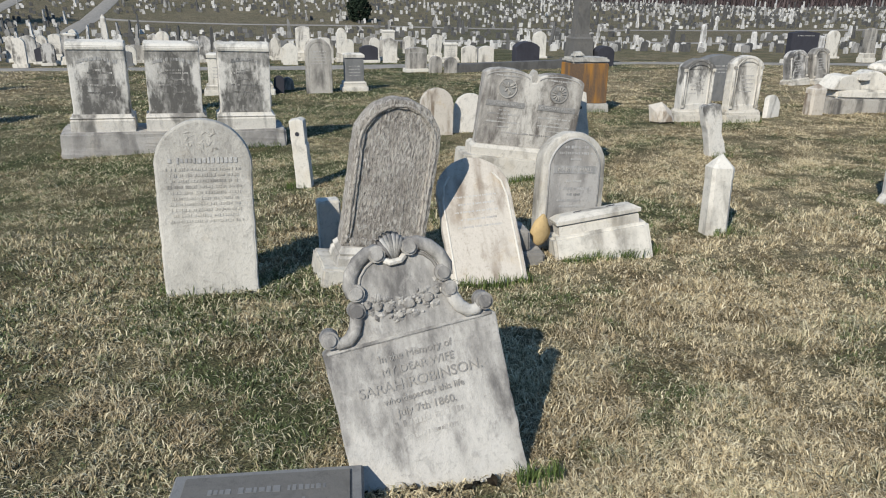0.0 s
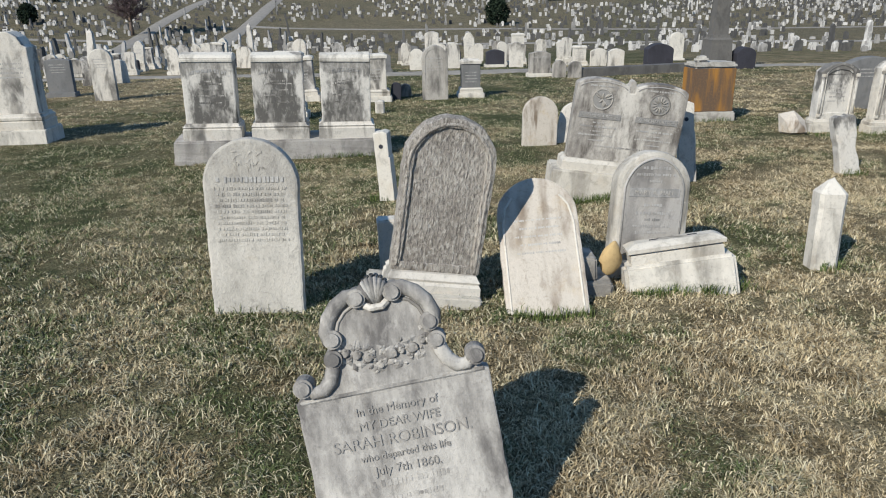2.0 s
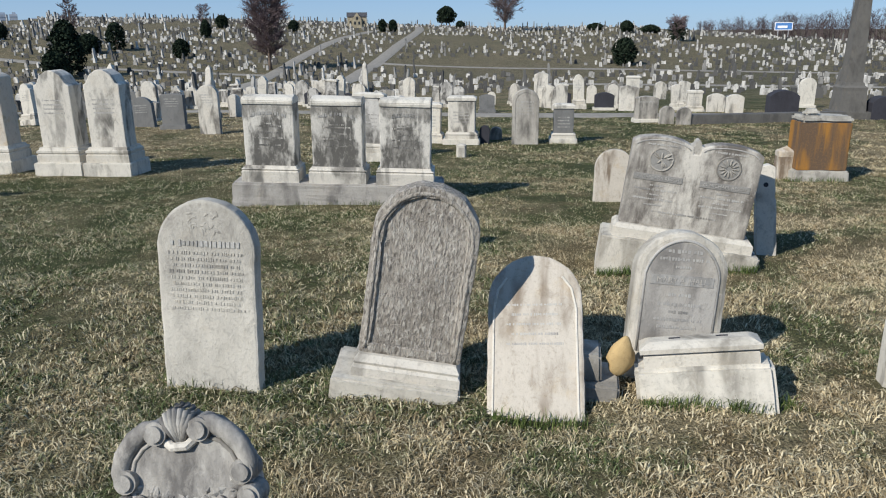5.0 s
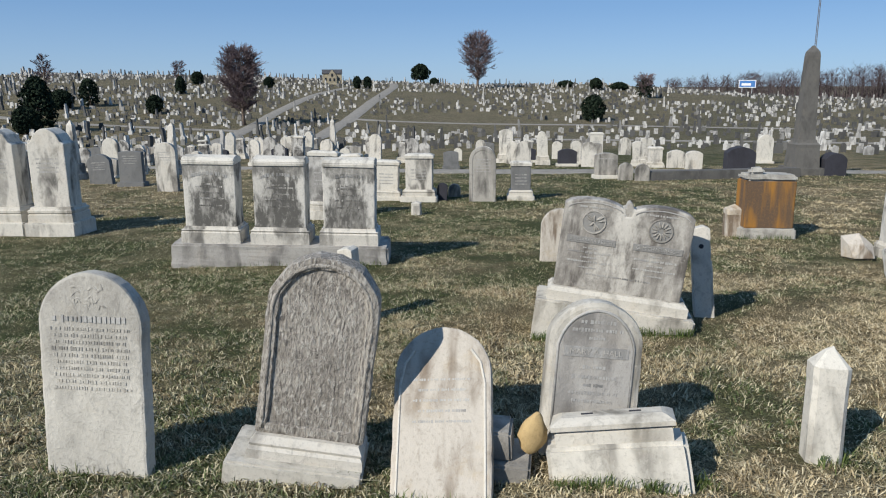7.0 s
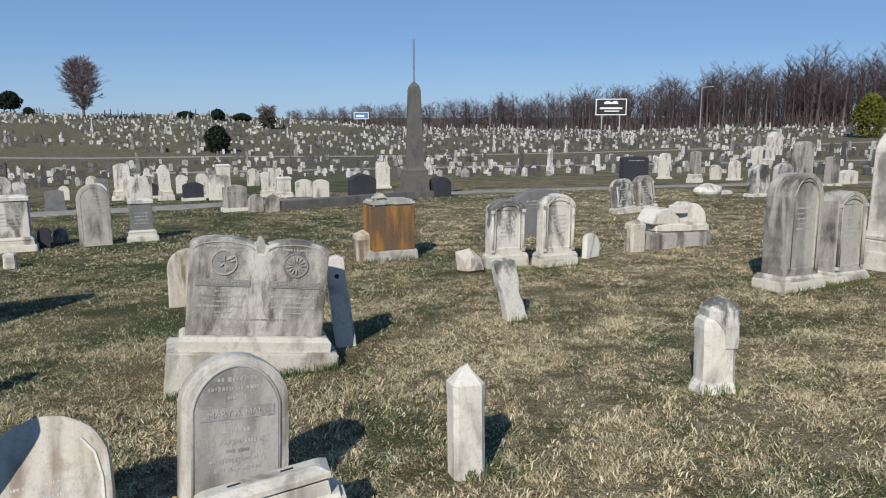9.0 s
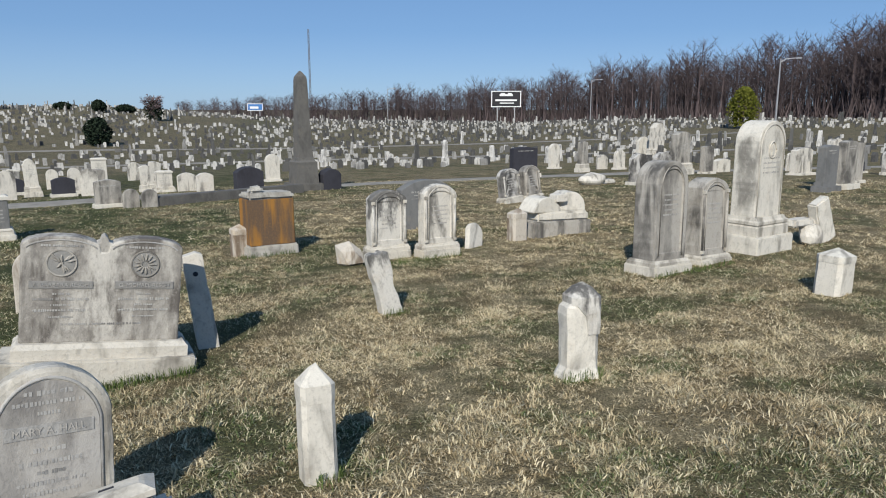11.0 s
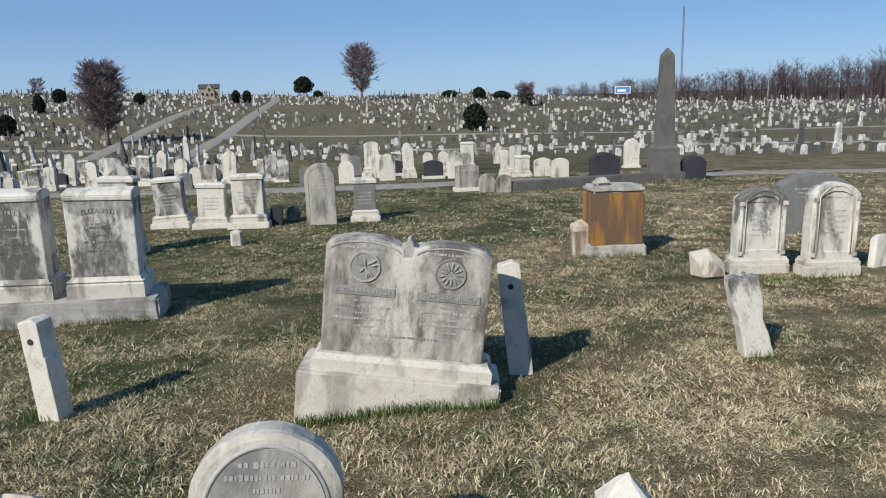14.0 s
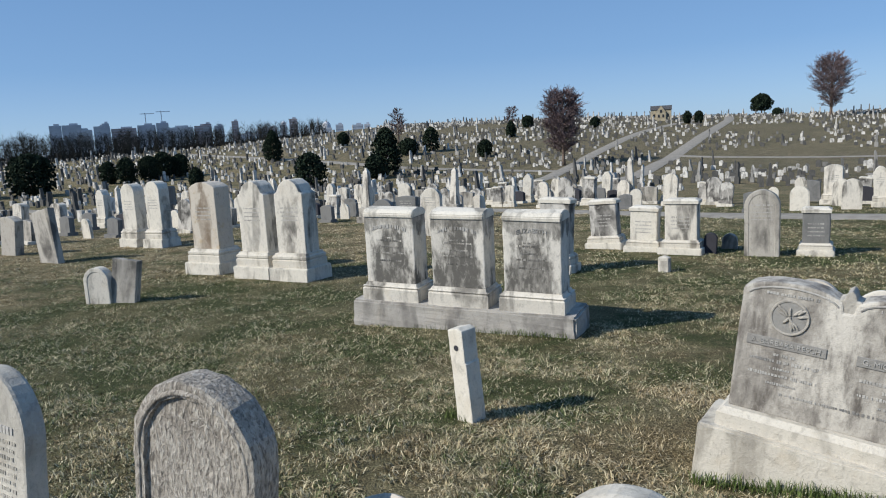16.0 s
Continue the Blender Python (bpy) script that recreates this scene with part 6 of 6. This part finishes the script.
def city_block(az, w, top, mat, deep=20.0, crown=None):
    """A far building: bearing in degrees, width and roof height in metres, at about 1.3 km."""
    r = 1300.0
    x, y = -r * math.sin(radians(az)), r * math.cos(radians(az))
    t = tagged(new("office_building"), "distant city building on the skyline, haze put into its colour", "building", "city skyline")
    t.matrix_basis = pose(x, y, gz(x, y), 0, 0, az)
    h = top - 3.0 - gz(x, y)
    part("wall", block(w * 0.9, deep, h + 2, -2, 0, 0, 0.3, cuts=0), mat, t)
    part("roof_plant", block(w * 0.4, deep * 0.5, 3.0, h - 0.2, deep * 0.2, w * 0.1, 0.2, cuts=0), HAZED_GREY, t)
    n = max(2, int(h / 9))
    for k in range(n):
        part("window", block(w * 0.88, 0.3, 1.1, h - 4 - 4.5 * k, -0.25, 0, 0.05, cuts=0), HAZED_GREY, t)
    if crown == "dome":
        bm = bmesh.new()
        bmesh.ops.create_icosphere(bm, subdivisions=2, radius=w * 0.4, matrix=Matrix.Translation((0, deep / 2, h + 1)) @ Matrix.Diagonal((1, 1, 1.3, 1)))
        part("dome", bm, mat, t)
    if crown == "spire":
        part("spire", tube(bmesh.new(), [(0, deep / 2, h), (0, deep / 2, h + 8), (0, deep / 2, h + 18)], [w * 0.35, w * 0.1, 0.2], 8), mat, t)
    if crown == "crane":
        mast = part("crane_mast", block(1.2, 1.2, 20, h, 5, 0, 0.1, cuts=0), HAZED_GREY, t)
        part("crane_jib", block(22, 1.0, 1.0, h + 18, 5, 3, 0.1, cuts=0), HAZED_GREY, mast)


city_block(79.19, 19.3, 53.1, HAZED_GREY)
city_block(78.17, 31.0, 53.1, HAZED_GREY)
city_block(77.67, 39.2, 44.7, HAZED_PALE)
city_block(76.26, 27.0, 49.6, HAZED_GREY)
city_block(76.00, 11.7, 53.8, HAZED_GREY)
city_block(74.83, 42.0, 44.6, HAZED_BRICK)
city_block(73.31, 31.3, 48.5, HAZED_GREY, crown="crane")
city_block(72.22, 21.4, 51.1, HAZED_GREY, crown="crane")
city_block(71.12, 50.5, 42.7, HAZED_PALE)
city_block(69.47, 28.4, 43.7, HAZED_BRICK)
city_block(69.12, 16.1, 46.2, HAZED_BRICK)
city_block(68.28, 17.1, 42.5, HAZED_GREY)
city_block(67.10, 12.4, 48.8, HAZED_BRICK)
city_block(66.27, 27.0, 27.1, HAZED_PALE)
city_block(65.05, 29.0, 34.3, HAZED_GREY)
city_block(64.42, 19.4, 35.5, HAZED_GREY)
city_block(63.53, 11.7, 38.3, HAZED_GREY, crown="dome")
city_block(62.78, 15.6, 48.1, HAZED_BRICK)
city_block(61.82, 7.8, 32.6, HAZED_PALE)
city_block(60.96, 7.9, 34.5, HAZED_GREY, crown="spire")
city_block(60.31, 20.7, 29.9, HAZED_PALE, crown="dome")
city_block(59.31, 14.8, 34.6, HAZED_GREY)
city_block(57.91, 21.8, 32.9, HAZED_GREY)
city_block(57.17, 11.9, 33.1, HAZED_PALE)
city_block(56.02, 33.8, 24.9, HAZED_PALE)


# ---------------------------------------------------------------- turf blades and litter
def value_noise(x, y, scale, seed):
    """Smooth noise from 0 to 1 over arrays of places."""
    rng = np.random.default_rng(seed)
    grid = rng.random((256, 256))
    u, v = x * scale + 1000.3, y * scale + 1000.7
    i, j = np.floor(u).astype(int), np.floor(v).astype(int)
    fu, fv = u - i, v - j
    fu, fv = fu * fu * (3 - 2 * fu), fv * fv * (3 - 2 * fv)
    g = lambda a, b: grid[a % 256, b % 256]
    return (g(i, j) * (1 - fu) + g(i + 1, j) * fu) * (1 - fv) + (g(i, j + 1) * (1 - fu) + g(i + 1, j + 1) * fu) * fv


def blade_mesh(name, x, y, h, w, lean, rng, simple=False, aim=None, mat=None):
    """Bent blades, two triangles and a tip each, as one mesh."""
    n = len(x)
    z = ground(x, y) - 0.004
    a = rng.uniform(0, 2 * np.pi, n)
    flow = 2 * np.pi * (value_noise(x, y, 1.6, 1) * 1.6 + value_noise(x, y, 7.0, 2) * 0.9) + rng.normal(0, 1.5, n)
    flow = flow if aim is None else aim
    lx, ly = np.cos(flow) * lean * h, np.sin(flow) * lean * h
    sx, sy = np.cos(a) * w / 2, np.sin(a) * w / 2
    if simple:
        co = np.empty((n, 3, 3), np.float32)
        co[:, 0] = np.stack([x - sx, y - sy, z], 1)
        co[:, 1] = np.stack([x + sx, y + sy, z], 1)
        co[:, 2] = np.stack([x + lx, y + ly, z + h * np.maximum(0.25, 1.0 - 0.33 * lean)], 1)
        me = bpy.data.meshes.new(name)
        me.vertices.add(n * 3)
        me.vertices.foreach_set("co", co.ravel())
        me.loops.add(n * 3)
        me.loops.foreach_set("vertex_index", np.arange(n * 3, dtype=np.int32))
        me.polygons.add(n)
        me.polygons.foreach_set("loop_start", np.arange(n, dtype=np.int32) * 3)
        me.update(calc_edges=True)
        me.materials.append(mat or BLADES)
        return new(name, me)
    co = np.empty((n, 5, 3), np.float32)
    co[:, 0] = np.stack([x - sx, y - sy, z], 1)
    co[:, 1] = np.stack([x + sx, y + sy, z], 1)
    mx, my, mz = x + lx * 0.38, y + ly * 0.38, z + h * 0.68
    co[:, 2] = np.stack([mx + sx * 0.85, my + sy * 0.85, mz], 1)
    co[:, 3] = np.stack([mx - sx * 0.85, my - sy * 0.85, mz], 1)
    co[:, 4] = np.stack([x + lx, y + ly, z + h * np.maximum(0.25, 1.0 - 0.33 * lean)], 1)
    base = (np.arange(n) * 5)[:, None]
    quads = (base + np.array([[0, 1, 2, 3]])).astype(np.int32)
    tris = (base + np.array([[3, 2, 4]])).astype(np.int32)
    loops = np.concatenate([quads, tris], 1).ravel()
    starts = (np.arange(n)[:, None] * 7 + np.array([[0, 4]])).ravel().astype(np.int32)
    me = bpy.data.meshes.new(name)
    me.vertices.add(n * 5)
    me.vertices.foreach_set("co", co.ravel())
    me.loops.add(n * 7)
    me.loops.foreach_set("vertex_index", loops)
    me.polygons.add(n * 2)
    me.polygons.foreach_set("loop_start", starts)
    me.update(calc_edges=True)
    me.materials.append(mat or BLADES)
    return new(name, me)


def grow_turf():
    rng = np.random.default_rng(3)

    def scatter(r0, r1, n):
        r = np.exp(rng.uniform(np.log(r0), np.log(r1), n))
        a = np.radians(rng.uniform(-56, 84, n))
        return 0.3 - r * np.sin(a), 0.7 + r * np.cos(a)

    # low matted blades between the tufts
    for k, (r0, r1, n, hk, wk) in enumerate(((0.9, 3.2, 150000, 0.95, 0.0046), (3.2, 6.0, 290000, 0.95, 0.0058), (6.0, 12.0, 380000, 0.95, 0.0088), (12.0, 26.0, 230000, 1.05, 0.0170))):
        x, y = scatter(r0, r1, n)
        clump = value_noise(x, y, 6.0, 4) * 0.5 + value_noise(x, y, 17.0, 5) * 0.6
        h = hk * (0.010 + 0.060 * clump ** 1.8 * rng.uniform(0.3, 1.3, n))
        keep = rng.random(n) < 0.10 + 1.25 * clump
        ob = blade_mesh("grass", x[keep], y[keep], h[keep], np.full(keep.sum(), wk) * rng.uniform(0.55, 1.25, keep.sum()), rng.uniform(0.5, 2.2, n)[keep], rng, k > 0)
        tagged(ob, "matted straw-coloured and green winter grass blades", "grass", kind="stuff")
    # tousled tufts, each combed one way
    for k, (r0, r1, n, per, size, wk) in enumerate(((0.9, 3.2, 11000, 12, 0.85, 0.0050), (3.2, 6.0, 15000, 11, 0.9, 0.0070), (6.0, 12.0, 30000, 9, 0.85, 0.0088), (12.0, 26.0, 18000, 9, 1.0, 0.0165))):
        cx, cy = scatter(r0, r1, n)
        tall = value_noise(cx, cy, 6.0, 4) * 0.7 + value_noise(cx, cy, 2.0, 6) * 0.45
        keep = rng.random(n) < 0.2 + 1.0 * tall
        cx, cy, tall = cx[keep], cy[keep], tall[keep]
        way = rng.uniform(0, 2 * np.pi, len(cx))
        big = size * (0.020 + 0.050 * tall * rng.uniform(0.5, 1.2, len(cx)))
        rep = lambda v: np.repeat(v, per)
        m = len(cx) * per
        spread = 0.42 * rep(big)
        x, y = rep(cx) + rng.normal(0, 1, m) * spread, rep(cy) + rng.normal(0, 1, m) * spread
        h = rep(big) * rng.uniform(0.45, 1.2, m)
        ob = blade_mesh("grass_tufts", x, y, h, wk * rng.uniform(0.55, 1.25, m), rng.uniform(0.35, 1.9, m), rng, k > 1, rep(way) + rng.normal(0, 1.1, m))
        tagged(ob, "tousled tufts of straw and green winter grass", "grass", kind="stuff")
    # longer green growth where the mower misses, along the stones
    px, py = [], []
    for cx, cy, yaw, w, m in ((-2.06, 3.70, 21, 0.5, 260), (0.27, 4.68, 28, 0.74, 520), (0.40, 4.72, 28, 0.2, 420), (-0.34, 6.92, 16, 1.2, 900), (-1.2, 4.08, 25, 0.6, 300), (-0.45, 4.2, 17, 0.45, 300), (-4.31, 7.86, 23, 2.4, 700),
                              (-0.2, 2.3, 14, 0.16, 200), (1.1, 5.3, 24, 0.15, 90), (2.8, 6.33, 10, 0.3, 120), (-2.37, 6.35, 22, 0.2, 110), (0.5, 11.75, 20, 0.8, 200), (2.4, 10.85, 20, 1.3, 300), (5.3, 9.3, 24, 1.4, 300), (1.8, 8.3, 18, 0.25, 90)):
        u, v = rng.uniform(-w / 2, w / 2, m), -np.abs(rng.normal(0, 0.035, m))
        c, s = math.cos(radians(yaw)), math.sin(radians(yaw))
        px.append(cx + c * u - s * v)
        py.append(cy + s * u + c * v)
    x, y = np.concatenate(px), np.concatenate(py)
    h = rng.uniform(0.03, 0.10, len(x))
    ob = blade_mesh("tall_grass", x, y, h, np.full(len(x), 0.004), rng.uniform(0.1, 0.7, len(x)), rng, mat=GREEN_BLADES)
    tagged(ob, "longer green grass left along the stones", "grass", kind="stuff")


grow_turf()

# curled dead leaves at the foot of the scroll headstone
rng = random.Random(9)
for k in range(9):
    x, y = -0.78 + 0.055 * k + rng.uniform(-0.02, 0.02), 2.13 + 0.012 * k + rng.uniform(-0.02, 0.02)
    s = rng.uniform(0.011, 0.019)
    bm = bmesh.new()
    grid = [[bm.verts.new((s * (i - 1) * (1 - 0.3 * abs(j - 1)), s * 1.2 * (j - 1), s * (0.9 * (i - 1) ** 2 + 0.5 * rng.random()))) for j in range(3)] for i in range(3)]
    for i in range(2):
        for j in range(2):
            bm.faces.new((grid[i][j], grid[i + 1][j], grid[i + 1][j + 1], grid[i][j + 1]))
    bmesh.ops.solidify(bm, geom=list(bm.faces), thickness=0.002)
    me = bpy.data.meshes.new("dead_leaf")
    bm.to_mesh(me)
    bm.free()
    me.materials.append(RUBBER)
    ob = new("dead_leaf", me)
    ob.matrix_basis = pose(x, y, gz(x, y) + 0.016, rng.uniform(-40, 40), rng.uniform(-40, 40), rng.uniform(0, 360))
    tagged(ob, "curled dark dead leaf lying on the turf", "leaf", "dead leaves by the headstone")
